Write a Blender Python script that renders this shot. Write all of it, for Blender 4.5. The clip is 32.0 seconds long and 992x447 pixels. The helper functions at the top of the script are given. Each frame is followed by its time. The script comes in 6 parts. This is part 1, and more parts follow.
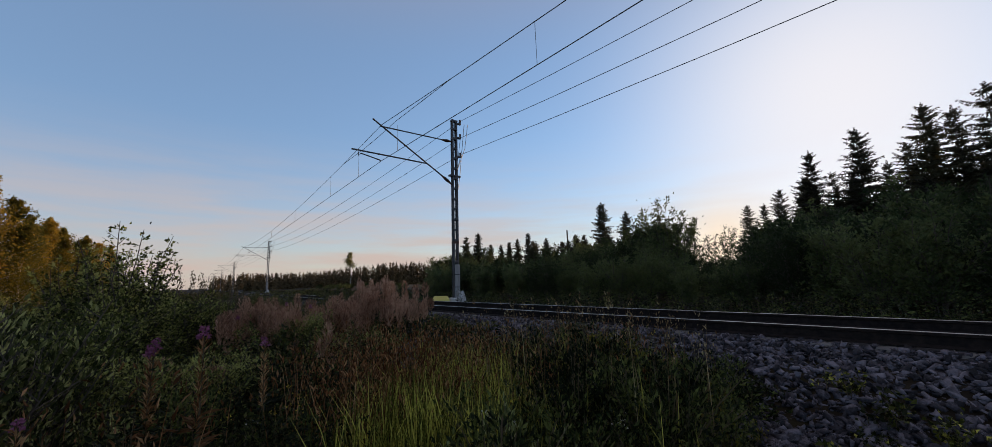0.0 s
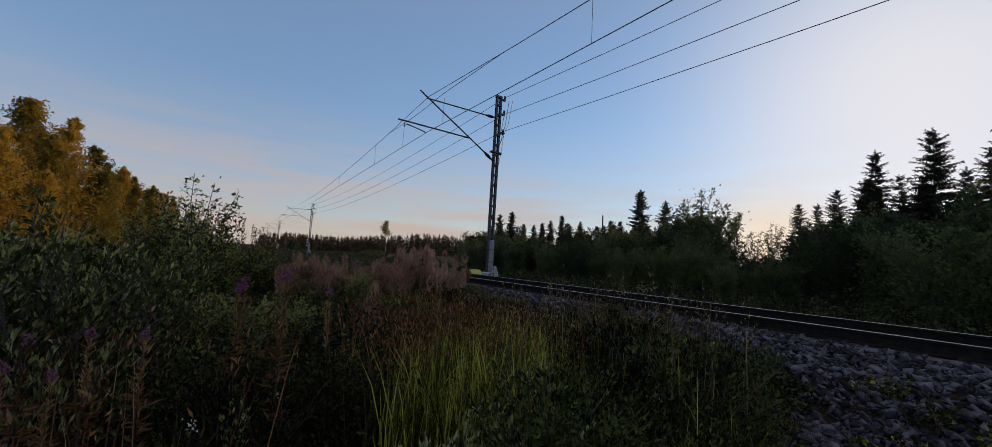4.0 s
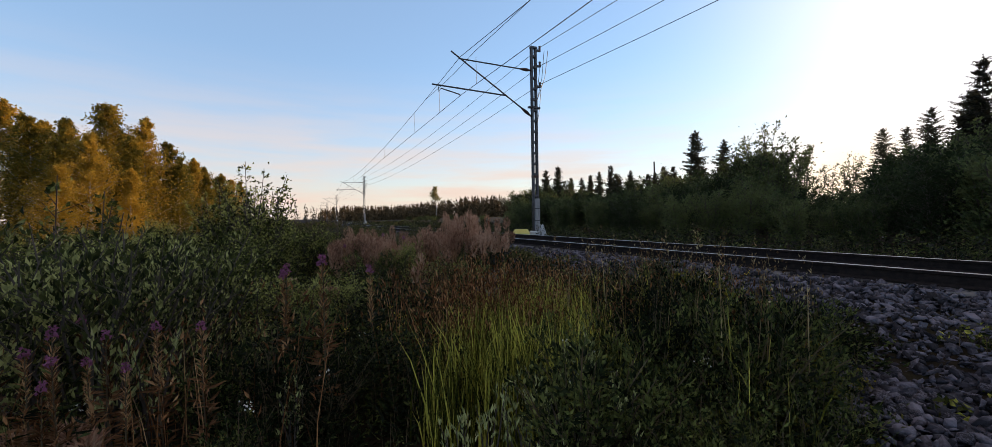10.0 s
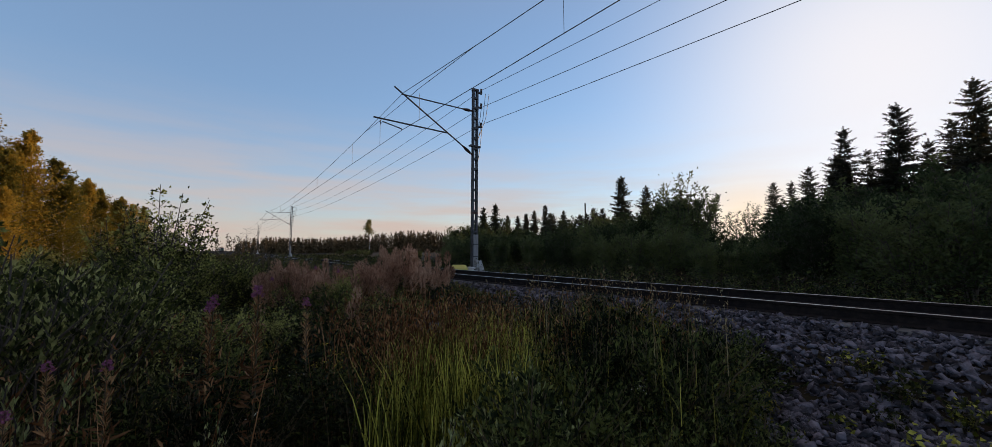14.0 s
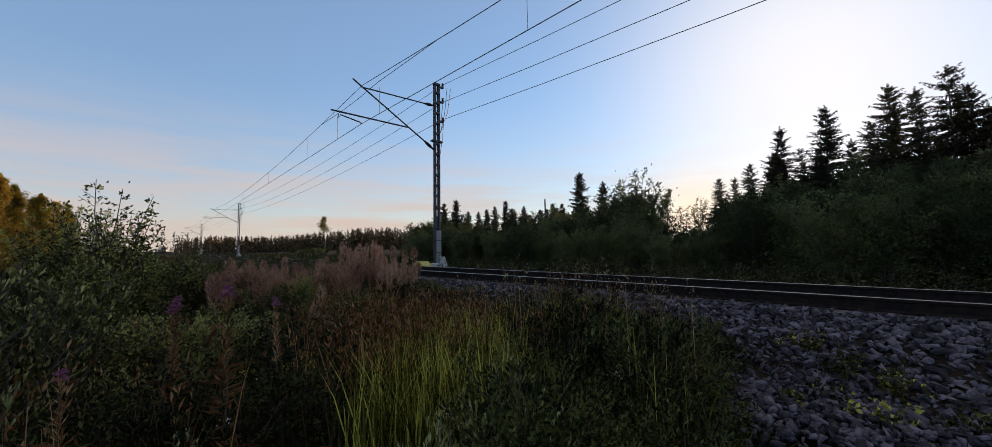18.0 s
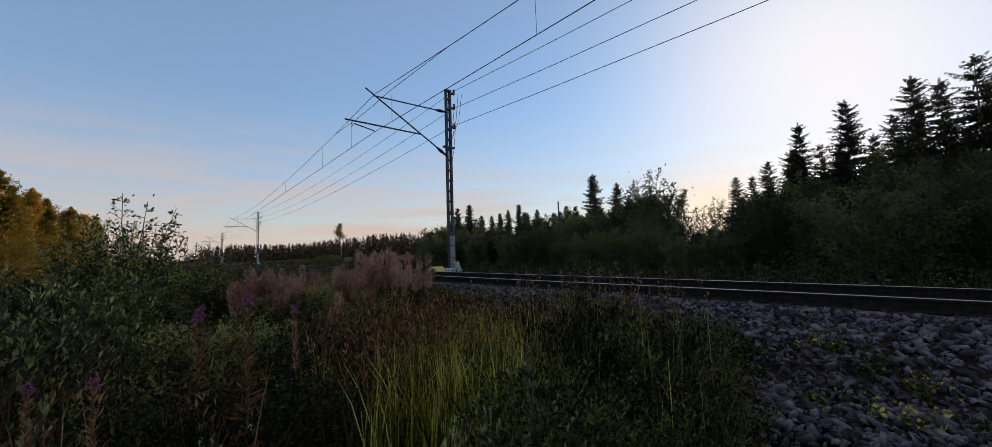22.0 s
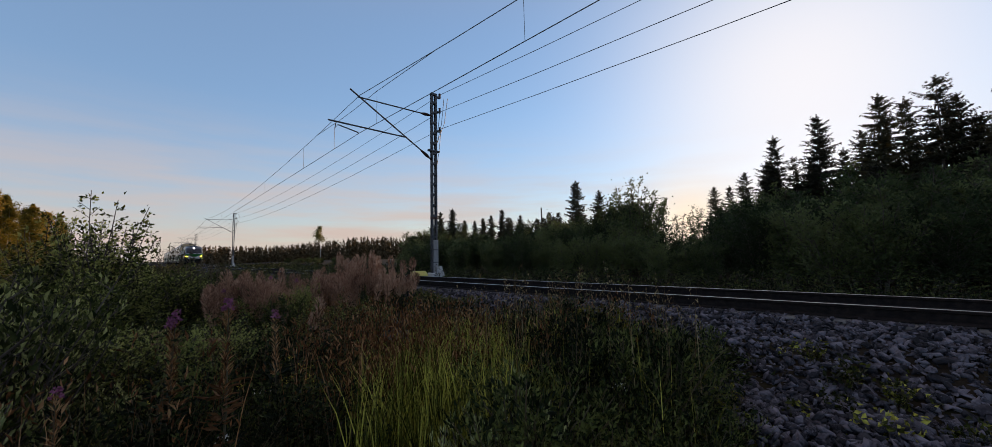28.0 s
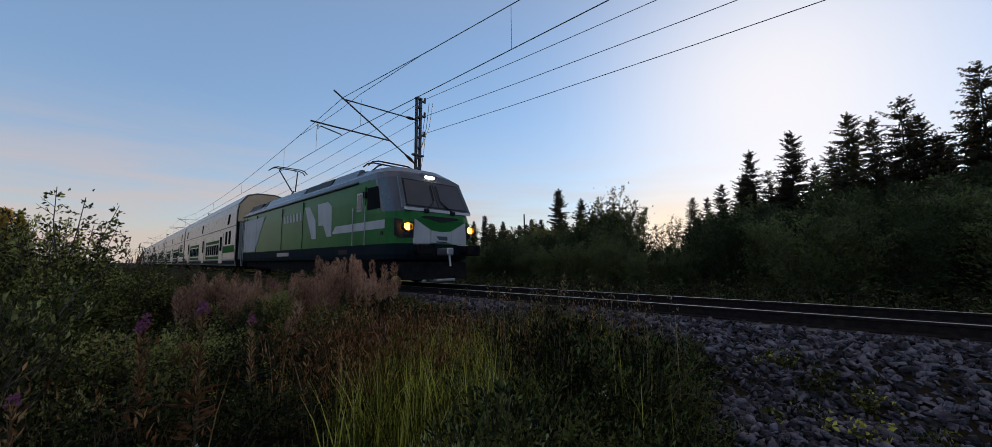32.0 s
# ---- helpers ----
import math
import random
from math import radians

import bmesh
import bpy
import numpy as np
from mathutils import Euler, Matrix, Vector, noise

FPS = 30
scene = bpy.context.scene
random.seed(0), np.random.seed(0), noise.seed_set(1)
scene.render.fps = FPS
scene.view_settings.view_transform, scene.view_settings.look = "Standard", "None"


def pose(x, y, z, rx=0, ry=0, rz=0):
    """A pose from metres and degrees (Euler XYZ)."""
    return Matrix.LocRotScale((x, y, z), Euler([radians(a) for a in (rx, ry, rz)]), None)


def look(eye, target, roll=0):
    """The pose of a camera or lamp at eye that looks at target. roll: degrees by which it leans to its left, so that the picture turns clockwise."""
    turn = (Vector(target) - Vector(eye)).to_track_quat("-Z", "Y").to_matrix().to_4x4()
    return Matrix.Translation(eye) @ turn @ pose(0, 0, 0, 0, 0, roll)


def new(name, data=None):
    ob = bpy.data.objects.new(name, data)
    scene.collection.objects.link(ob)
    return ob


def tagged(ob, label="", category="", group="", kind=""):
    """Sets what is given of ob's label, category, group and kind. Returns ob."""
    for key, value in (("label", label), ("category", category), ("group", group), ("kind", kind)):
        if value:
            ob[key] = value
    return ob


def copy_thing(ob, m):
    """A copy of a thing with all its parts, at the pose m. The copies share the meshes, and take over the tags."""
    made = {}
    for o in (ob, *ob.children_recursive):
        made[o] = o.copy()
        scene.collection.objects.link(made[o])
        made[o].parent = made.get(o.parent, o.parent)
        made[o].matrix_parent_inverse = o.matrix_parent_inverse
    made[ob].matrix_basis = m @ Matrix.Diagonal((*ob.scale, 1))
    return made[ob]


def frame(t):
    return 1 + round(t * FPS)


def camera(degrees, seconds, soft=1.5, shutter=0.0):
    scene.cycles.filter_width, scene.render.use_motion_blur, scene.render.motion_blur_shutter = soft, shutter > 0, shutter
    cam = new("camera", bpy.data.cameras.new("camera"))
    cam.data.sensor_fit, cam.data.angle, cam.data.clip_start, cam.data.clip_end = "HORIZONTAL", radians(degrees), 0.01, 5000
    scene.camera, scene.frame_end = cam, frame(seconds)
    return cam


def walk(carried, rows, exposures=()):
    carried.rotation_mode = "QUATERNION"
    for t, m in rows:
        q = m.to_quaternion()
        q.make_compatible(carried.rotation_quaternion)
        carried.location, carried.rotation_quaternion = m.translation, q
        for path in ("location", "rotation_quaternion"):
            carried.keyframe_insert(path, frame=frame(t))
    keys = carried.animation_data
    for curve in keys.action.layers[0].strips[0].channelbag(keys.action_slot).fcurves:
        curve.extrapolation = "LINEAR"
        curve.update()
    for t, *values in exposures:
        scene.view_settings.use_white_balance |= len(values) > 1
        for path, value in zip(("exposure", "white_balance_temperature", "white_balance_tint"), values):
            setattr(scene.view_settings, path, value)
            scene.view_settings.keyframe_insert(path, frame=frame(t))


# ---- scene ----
cam = camera(102.3, 32.0, soft=0.7)
PATH = [
(0, (-7.573, -16.087, 0.701), (-6.140, -14.447, 1.015), -1.55),
    (0.5, (-7.570, -16.093, 0.703), (-6.139, -14.449, 1.007), -1.91),
    (1, (-7.582, -16.094, 0.704), (-6.203, -14.402, 0.983), -2.02),
    (1.5, (-7.559, -16.084, 0.696), (-6.243, -14.340, 0.959), -3.04),
    (2, (-7.569, -16.050, 0.668), (-6.178, -14.381, 1.021), -1.56),
    (2.5, (-7.813, -16.076, 0.620), (-6.441, -14.378, 0.894), 3.04),
    (5, (-7.780, -16.118, 0.663), (-6.499, -14.338, 0.834), 3.00),
    (5.5, (-7.777, -16.135, 0.674), (-6.400, -14.425, 0.798), 1.32),
    (6, (-7.798, -16.154, 0.676), (-6.364, -14.506, 0.940), 0.04),
    (6.5, (-7.822, -16.133, 0.680), (-6.535, -14.360, 0.885), -0.20),
    (7, (-7.800, -16.098, 0.663), (-6.302, -14.496, 0.826), -0.54),
    (7.5, (-7.800, -16.088, 0.674), (-6.406, -14.388, 0.589), 2.14),
    (8, (-7.793, -16.099, 0.685), (-6.492, -14.326, 0.756), 1.27),
    (8.5, (-7.818, -16.106, 0.681), (-6.594, -14.278, 0.694), 0.73),
    (9, (-7.757, -16.073, 0.677), (-6.487, -14.279, 0.592), -1.96),
    (9.5, (-7.626, -16.080, 0.738), (-6.517, -14.183, 0.626), -2.98),
    (10, (-7.602, -16.101, 0.731), (-6.516, -14.188, 0.690), -0.99),
    (10.5, (-7.618, -16.097, 0.714), (-6.486, -14.211, 0.743), -0.91),
    (11, (-7.695, -16.110, 0.710), (-6.379, -14.347, 0.767), 0.23),
    (11.5, (-7.738, -16.138, 0.701), (-6.381, -14.406, 0.709), -2.05),
    (12, (-7.744, -16.153, 0.696), (-6.436, -14.385, 0.735), -1.19),
    (12.5, (-7.720, -16.107, 0.695), (-6.329, -14.421, 0.946), 0.47),
    (13, (-7.729, -16.107, 0.703), (-6.289, -14.453, 0.879), 0.04),
    (13.5, (-7.732, -16.114, 0.707), (-6.370, -14.394, 0.871), 0.42),
    (15.5, (-7.698, -16.064, 0.702), (-6.271, -14.393, 0.813), -0.94),
    (16, (-7.720, -16.083, 0.698), (-6.314, -14.394, 0.797), -0.84),
    (16.5, (-7.770, -16.041, 0.687), (-6.403, -14.318, 0.732), -3.31),
    (17, (-7.823, -16.010, 0.672), (-6.373, -14.357, 0.692), 0.47),
    (17.5, (-7.847, -16.017, 0.691), (-6.346, -14.410, 0.775), -0.23),
    (18, (-7.853, -16.031, 0.692), (-6.316, -14.462, 0.824), -0.70),
    (18.5, (-7.866, -16.025, 0.684), (-6.351, -14.434, 0.802), -0.54),
    (19, (-7.868, -15.985, 0.690), (-6.325, -14.422, 0.814), -0.27),
    (19.5, (-7.877, -15.968, 0.708), (-6.295, -14.444, 0.837), 0.91),
    (20, (-7.853, -16.003, 0.721), (-6.302, -14.451, 0.872), 0.77),
    (20.5, (-7.851, -15.968, 0.705), (-6.269, -14.445, 0.838), 1.41),
    (21, (-7.863, -16.005, 0.701), (-6.331, -14.433, 0.850), -0.22),
    (21.5, (-7.855, -16.050, 0.706), (-6.353, -14.452, 0.891), -0.99),
    (22, (-7.861, -16.065, 0.710), (-6.379, -14.446, 0.864), -1.69),
    (22.5, (-7.895, -16.054, 0.701), (-6.412, -14.434, 0.842), -1.85),
    (23, (-7.896, -16.049, 0.680), (-6.396, -14.447, 0.830), -2.27),
    (23.5, (-7.894, -16.010, 0.698), (-6.335, -14.465, 0.843), 0.19),
    (24, (-7.896, -16.016, 0.711), (-6.339, -14.470, 0.863), -0.22),
    (24.5, (-7.906, -16.002, 0.713), (-6.359, -14.445, 0.856), -0.42),
    (26.5, (-7.901, -15.972, 0.709), (-6.356, -14.415, 0.882), -0.96),
    (27, (-7.898, -15.978, 0.714), (-6.354, -14.422, 0.901), -0.69),
    (27.5, (-7.885, -15.992, 0.716), (-6.324, -14.453, 0.901), -0.76),
    (28, (-7.880, -15.986, 0.709), (-6.330, -14.435, 0.889), -0.96),
    (28.5, (-7.879, -15.994, 0.712), (-6.315, -14.456, 0.884), -0.89),
    (29, (-7.891, -15.984, 0.709), (-6.321, -14.453, 0.893), -0.88),
    (29.5, (-7.910, -15.973, 0.706), (-6.319, -14.464, 0.884), -0.36),
    (30, (-7.923, -15.969, 0.714), (-6.332, -14.463, 0.915), -0.11),
    (30.5, (-7.913, -15.986, 0.716), (-6.329, -14.475, 0.926), 0.23),
    (31, (-7.917, -15.978, 0.715), (-6.316, -14.483, 0.926), 0.02),
    (31.5, (-7.921, -15.975, 0.712), (-6.316, -14.484, 0.919), -0.01),
    (32, (-7.891, -15.970, 0.711), (-6.277, -14.490, 0.923), -0.07),
]
EXPOSURES = [(0, -0.12, 6750, 18), (3, -0.16, 6750, 18), (4.5, -0.3, 6750, 18), (5.2, -0.25, 6750, 18), (6, 0.0, 6800, 18), (7, 0.0, 6850, 18), (9, 0.42, 7100, 18), (10.2, 0.45, 7100, 18), (11, 0.2, 6900, 18), (12, 0.28, 6950, 18), (13, -0.08, 6800, 18), (16, 0.04, 6850, 18), (17, 0.22, 6900, 18), (18, 0.05, 6850, 18), (24, -0.03, 6850, 18), (32, -0.03, 6800, 18)]
walk(cam, [(t, look(eye, target, roll)) for t, eye, target, roll in PATH], EXPOSURES)

# ---- world and sun: a clear evening, the sun low behind the woods ----
SUN_AZIMUTH, SUN_HEIGHT = 84.0, 6.2
SKY_STRENGTH, CLOUD, VEIL, FILL_CLOUD = 0.365, (1.74, 1.47, 1.3), (2.66, 2.74, 2.76), (1.16, 1.0, 0.98)
world = bpy.data.worlds.new("evening_sky")
scene.world = world
world.use_nodes = True
wn, wl = world.node_tree.nodes, world.node_tree.links
wn.clear()
sky = wn.new("ShaderNodeTexSky")
sky.sky_type, sky.sun_disc = "NISHITA", False
sky.sun_elevation, sky.sun_rotation = radians(SUN_HEIGHT), radians(SUN_AZIMUTH)
sky.air_density, sky.dust_density, sky.ozone_density = 1.0, 0.15, 3.0
back, wout = wn.new("ShaderNodeBackground"), wn.new("ShaderNodeOutputWorld")
back.inputs["Strength"].default_value = SKY_STRENGTH
# thin high cloud near the horizon
geo_in, sep = wn.new("ShaderNodeTexCoord"), wn.new("ShaderNodeSeparateXYZ")
wl.new(geo_in.outputs["Generated"], sep.inputs["Vector"])
cmap, cnoise = wn.new("ShaderNodeMapping"), wn.new("ShaderNodeTexNoise")
cmap.inputs["Scale"].default_value = (1.6, 1.6, 15.0)
cnoise.inputs["Scale"].default_value, cnoise.inputs["Detail"].default_value = 2.2, 5.0
wl.new(geo_in.outputs["Generated"], cmap.inputs["Vector"])
wl.new(cmap.outputs["Vector"], cnoise.inputs["Vector"])
band, streak, cfac, cmix = wn.new("ShaderNodeMapRange"), wn.new("ShaderNodeMapRange"), wn.new("ShaderNodeMath"), wn.new("ShaderNodeMixRGB")
band.interpolation_type = "SMOOTHSTEP"
band.inputs["From Min"].default_value, band.inputs["From Max"].default_value = 0.36, 0.0
wl.new(sep.outputs["Z"], band.inputs["Value"])
streak.inputs["From Min"].default_value, streak.inputs["From Max"].default_value = 0.36, 0.64
streak.inputs["To Min"].default_value, streak.inputs["To Max"].default_value = 0.42, 1.0
wl.new(cnoise.outputs["Fac"], streak.inputs["Value"])
cfac.operation = "MULTIPLY"
wl.new(band.outputs["Result"], cfac.inputs[0])
wl.new(streak.outputs["Result"], cfac.inputs[1])
bank, cbank = wn.new("ShaderNodeMapRange"), wn.new("ShaderNodeMath")
bank.interpolation_type = "SMOOTHSTEP"
bank.inputs["From Min"].default_value, bank.inputs["From Max"].default_value = 0.35, 0.95
bank.inputs["To Min"].default_value, bank.inputs["To Max"].default_value = 0.72, 1.0
wl.new(sep.outputs["Y"], bank.inputs["Value"])
cbank.operation = "MULTIPLY"
wl.new(cfac.outputs[0], cbank.inputs[0])
wl.new(bank.outputs["Result"], cbank.inputs[1])
wl.new(cbank.outputs[0], cmix.inputs["Fac"])
haze = wn.new("ShaderNodeMixRGB")
haze.inputs["Fac"].default_value, haze.inputs["Color2"].default_value = 0.5, (0.68, 1.07, 1.6, 1)
wl.new(sky.outputs["Color"], haze.inputs["Color1"])
wl.new(haze.outputs["Color"], cmix.inputs["Color1"])
cmix.inputs["Color2"].default_value = (*CLOUD, 1)
# a thin bright veil round the sun's quarter of the sky
vdot, vmap, vmix = wn.new("ShaderNodeVectorMath"), wn.new("ShaderNodeMapRange"), wn.new("ShaderNodeMixRGB")
vdot.operation = "DOT_PRODUCT"
vdot.inputs[1].default_value = (math.sin(radians(SUN_AZIMUTH)), math.cos(radians(SUN_AZIMUTH)), 0.35)
wl.new(geo_in.outputs["Generated"], vdot.inputs[0])
vmap.inputs["From Min"].default_value, vmap.inputs["From Max"].default_value = 0.0, 1.06
wl.new(vdot.outputs["Value"], vmap.inputs["Value"])
vpow, vgain = wn.new("ShaderNodeMath"), wn.new("ShaderNodeMath")
vpow.operation, vgain.operation = "POWER", "MULTIPLY"
vpow.inputs[1].default_value, vgain.inputs[1].default_value = 21.0, 0.88
wl.new(vmap.outputs["Result"], vpow.inputs[0])
wl.new(vpow.outputs[0], vgain.inputs[0])
wl.new(vgain.outputs[0], vmix.inputs["Fac"])
wl.new(cmix.outputs["Color"], vmix.inputs["Color1"])
vmix.inputs["Color2"].default_value = (*VEIL, 1)
# the glow where the sun has gone behind the trees
gdot, gpow, gmix = wn.new("ShaderNodeVectorMath"), wn.new("ShaderNodeMath"), wn.new("ShaderNodeMixRGB")
gdot.operation, gpow.operation = "DOT_PRODUCT", "POWER"
gdot.inputs[1].default_value = (math.sin(radians(71)) * 0.998, math.cos(radians(71)) * 0.998, 0.06)
wl.new(geo_in.outputs["Generated"], gdot.inputs[0])
gpow.inputs[1].default_value = 260.0
gpow.use_clamp = True
wl.new(gdot.outputs["Value"], gpow.inputs[0])
wl.new(gpow.outputs[0], gmix.inputs["Fac"])
wl.new(vmix.outputs["Color"], gmix.inputs["Color1"])
gmix.inputs["Color2"].default_value = (2.9, 2.5, 1.9, 1)
# unseen warm cloud overhead, added to warm the light on the ground
hband, hfac, hmix = wn.new("ShaderNodeMapRange"), wn.new("ShaderNodeMath"), wn.new("ShaderNodeMixRGB")
hband.interpolation_type = "SMOOTHSTEP"
hband.inputs["From Min"].default_value, hband.inputs["From Max"].default_value = 0.48, 0.9
wl.new(sep.outputs["Z"], hband.inputs["Value"])
hfac.operation = "MULTIPLY"
hfac.inputs[1].default_value = 0.85
wl.new(hband.outputs["Result"], hfac.inputs[0])
wl.new(hfac.outputs[0], hmix.inputs["Fac"])
wl.new(gmix.outputs["Color"], hmix.inputs["Color1"])
hmix.inputs["Color2"].default_value = (*FILL_CLOUD, 1)
wl.new(hmix.outputs["Color"], back.inputs["Color"])
wl.new(back.outputs["Background"], wout.inputs["Surface"])

sun = new("sun", bpy.data.lights.new("sun", "SUN"))
sun.data.energy, sun.data.angle, sun.data.color = 5.0, radians(0.6), (1.0, 0.62, 0.28)
sun_from = Vector((math.sin(radians(SUN_AZIMUTH)) * math.cos(radians(SUN_HEIGHT)),
                   math.cos(radians(SUN_AZIMUTH)) * math.cos(radians(SUN_HEIGHT)), math.sin(radians(SUN_HEIGHT))))
sun.matrix_world = look(sun_from * 100, (0, 0, 0))


# ---- materials ----
def node_mat(name, stops, scale=5.0, rough=0.7, metal=0.0, bump=0.0, bump_scale=40.0, vary=0.0, leaf=0.0, spec=0.5, detail=6.0,
             stretch=(1, 1, 1), between=0.0):
    """A surface whose colour runs through stops by noise, with a second finer noise, bump and per-piece variation."""
    m = bpy.data.materials.new(name)
    m.use_nodes = True
    n, l = m.node_tree.nodes, m.node_tree.links
    p = n["Principled BSDF"]
    tc, mp = n.new("ShaderNodeTexCoord"), n.new("ShaderNodeMapping")
    l.new(tc.outputs["Object"], mp.inputs["Vector"])
    mp.inputs["Scale"].default_value = stretch
    nz, nf = n.new("ShaderNodeTexNoise"), n.new("ShaderNodeTexNoise")
    nz.inputs["Scale"].default_value, nz.inputs["Detail"].default_value = scale, detail
    nf.inputs["Scale"].default_value, nf.inputs["Detail"].default_value = bump_scale, 4.0
    l.new(mp.outputs["Vector"], nz.inputs["Vector"])
    l.new(mp.outputs["Vector"], nf.inputs["Vector"])
    mix = n.new("ShaderNodeMath")
    mix.operation = "MULTIPLY_ADD"
    mix.inputs[1].default_value = 0.35
    l.new(nf.outputs["Fac"], mix.inputs[0])
    sub = n.new("ShaderNodeMath")
    sub.operation = "SUBTRACT"
    sub.inputs[1].default_value = 0.175
    l.new(nz.outputs["Fac"], sub.inputs[0])
    l.new(sub.outputs[0], mix.inputs[2])
    fac = mix.outputs[0]
    if vary:
        info, geo = n.new("ShaderNodeObjectInfo"), n.new("ShaderNodeNewGeometry")
        add1, add2, wob = n.new("ShaderNodeMath"), n.new("ShaderNodeMath"), n.new("ShaderNodeMath")
        add1.operation = "ADD"
        l.new(info.outputs["Random"], add1.inputs[0])
        l.new(geo.outputs["Random Per Island"], add1.inputs[1])
        wob.operation = "MULTIPLY_ADD"
        wob.inputs[1].default_value, wob.inputs[2].default_value = vary, -vary
        l.new(add1.outputs[0], wob.inputs[0])
        add2.operation = "ADD"
        l.new(fac, add2.inputs[0])
        l.new(wob.outputs[0], add2.inputs[1])
        fac = add2.outputs[0]
    if between:
        whole, shift = n.new("ShaderNodeObjectInfo"), n.new("ShaderNodeMath")
        half = n.new("ShaderNodeMath")
        half.operation, shift.operation = "SUBTRACT", "MULTIPLY_ADD"
        half.inputs[1].default_value, shift.inputs[1].default_value = 0.5, between
        l.new(whole.outputs["Random"], half.inputs[0])
        l.new(half.outputs[0], shift.inputs[0])
        l.new(fac, shift.inputs[2])
        fac = shift.outputs[0]
    ramp = n.new("ShaderNodeValToRGB")
    while len(ramp.color_ramp.elements) < len(stops):
        ramp.color_ramp.elements.new(0.5)
    for i, c in enumerate(stops):
        e = ramp.color_ramp.elements[i]
        e.position = 0.28 + 0.44 * i / max(1, len(stops) - 1)
        e.color = (*c, 1)
    l.new(fac, ramp.inputs["Fac"])
    l.new(ramp.outputs["Color"], p.inputs["Base Color"])
    rr = n.new("ShaderNodeMapRange")
    rr.inputs["To Min"].default_value, rr.inputs["To Max"].default_value = max(0.02, rough - 0.1), min(1, rough + 0.1)
    l.new(nf.outputs["Fac"], rr.inputs["Value"])
    l.new(rr.outputs["Result"], p.inputs["Roughness"])
    p.inputs["Metallic"].default_value = metal
    p.inputs["Specular IOR Level"].default_value = spec
    if bump:
        b = n.new("ShaderNodeBump")
        b.inputs["Strength"].default_value, b.inputs["Distance"].default_value = bump, 0.02
        l.new(nf.outputs["Fac"], b.inputs["Height"])
        l.new(b.outputs["Normal"], p.inputs["Normal"])
    if leaf:
        tr, ms = n.new("ShaderNodeBsdfTranslucent"), n.new("ShaderNodeMixShader")
        l.new(ramp.outputs["Color"], tr.inputs["Color"])
        ms.inputs["Fac"].default_value = leaf
        l.new(p.outputs["BSDF"], ms.inputs[1])
        l.new(tr.outputs["BSDF"], ms.inputs[2])
        l.new(ms.outputs["Shader"], n["Material Output"].inputs["Surface"])
    return m


def glow_mat(name, color, strength):
    m = bpy.data.materials.new(name)
    m.use_nodes = True
    p = m.node_tree.nodes["Principled BSDF"]
    p.inputs["Base Color"].default_value = (*color, 1)
    p.inputs["Emission Color"].default_value = (*color, 1)
    p.inputs["Emission Strength"].default_value = strength
    return m


M_GROUND = node_mat("soil_and_moss", [(0.01, 0.007, 0.004), (0.02, 0.014, 0.008), (0.026, 0.022, 0.01)], 1.2, 0.95, bump=0.6, bump_scale=18, spec=0.1)
# Near-black under the stones: the shade of their gaps is put in here.
M_GAP_SHADE = node_mat("gap_dark_gravel", [(0.008, 0.0068, 0.0075), (0.016, 0.013, 0.0145), (0.028, 0.023, 0.025)], 9, 0.9, bump=0.8, bump_scale=22, spec=0.15)
M_STONE = node_mat("crushed_granite", [(0.010, 0.0095, 0.0115), (0.042, 0.038, 0.046), (0.165, 0.15, 0.175)], 5, 0.85, bump=0.6, bump_scale=45, vary=0.4, spec=0.25)
M_RAIL_SIDE = node_mat("rusty_rail_steel", [(0.008, 0.006, 0.006), (0.015, 0.011, 0.01), (0.027, 0.019, 0.016)], 14, 0.9, 0.1, bump=0.3, spec=0.2)
M_RAIL_TOP = node_mat("polished_rail_head", [(0.26, 0.26, 0.26), (0.38, 0.37, 0.36)], 3, 0.4, 1.0, stretch=(30, 1, 1))
M_CONCRETE = node_mat("stained_concrete", [(0.06, 0.055, 0.05), (0.1, 0.095, 0.09), (0.15, 0.14, 0.13)], 4, 0.9, bump=0.3)
M_PALE_CONCRETE = node_mat("pale_concrete", [(0.4, 0.41, 0.42), (0.5, 0.51, 0.52), (0.58, 0.58, 0.58)], 4, 0.85, bump=0.3)
M_GREY_COVER = node_mat("weathered_grey_cover", [(0.2, 0.2, 0.2), (0.28, 0.28, 0.28), (0.34, 0.34, 0.34)], 3, 0.8, bump=0.2, stretch=(4, 4, 0.6))
M_GALV = node_mat("galvanised_steel", [(0.045, 0.048, 0.055), (0.07, 0.074, 0.082), (0.12, 0.12, 0.13)], 8, 0.6, 0.3, bump=0.1)
M_WIRE = node_mat("dull_copper_wire", [(0.05, 0.045, 0.04), (0.08, 0.075, 0.07)], 8, 0.6, 0.5)
M_INSUL = node_mat("brown_insulator", [(0.05, 0.025, 0.02), (0.09, 0.04, 0.03)], 8, 0.3)
M_YELLOW = node_mat("faded_yellow_plastic", [(0.55, 0.45, 0.1), (0.7, 0.6, 0.16)], 3, 0.6)
M_BARK = node_mat("dark_bark", [(0.03, 0.025, 0.02), (0.07, 0.055, 0.045), (0.11, 0.09, 0.075)], 8, 0.95, bump=0.6, stretch=(1, 1, 0.2))
M_BIRCH_BARK = node_mat("birch_bark", [(0.05, 0.045, 0.04), (0.4, 0.38, 0.35), (0.55, 0.53, 0.5)], 5, 0.85, bump=0.3, stretch=(1, 1, 3))
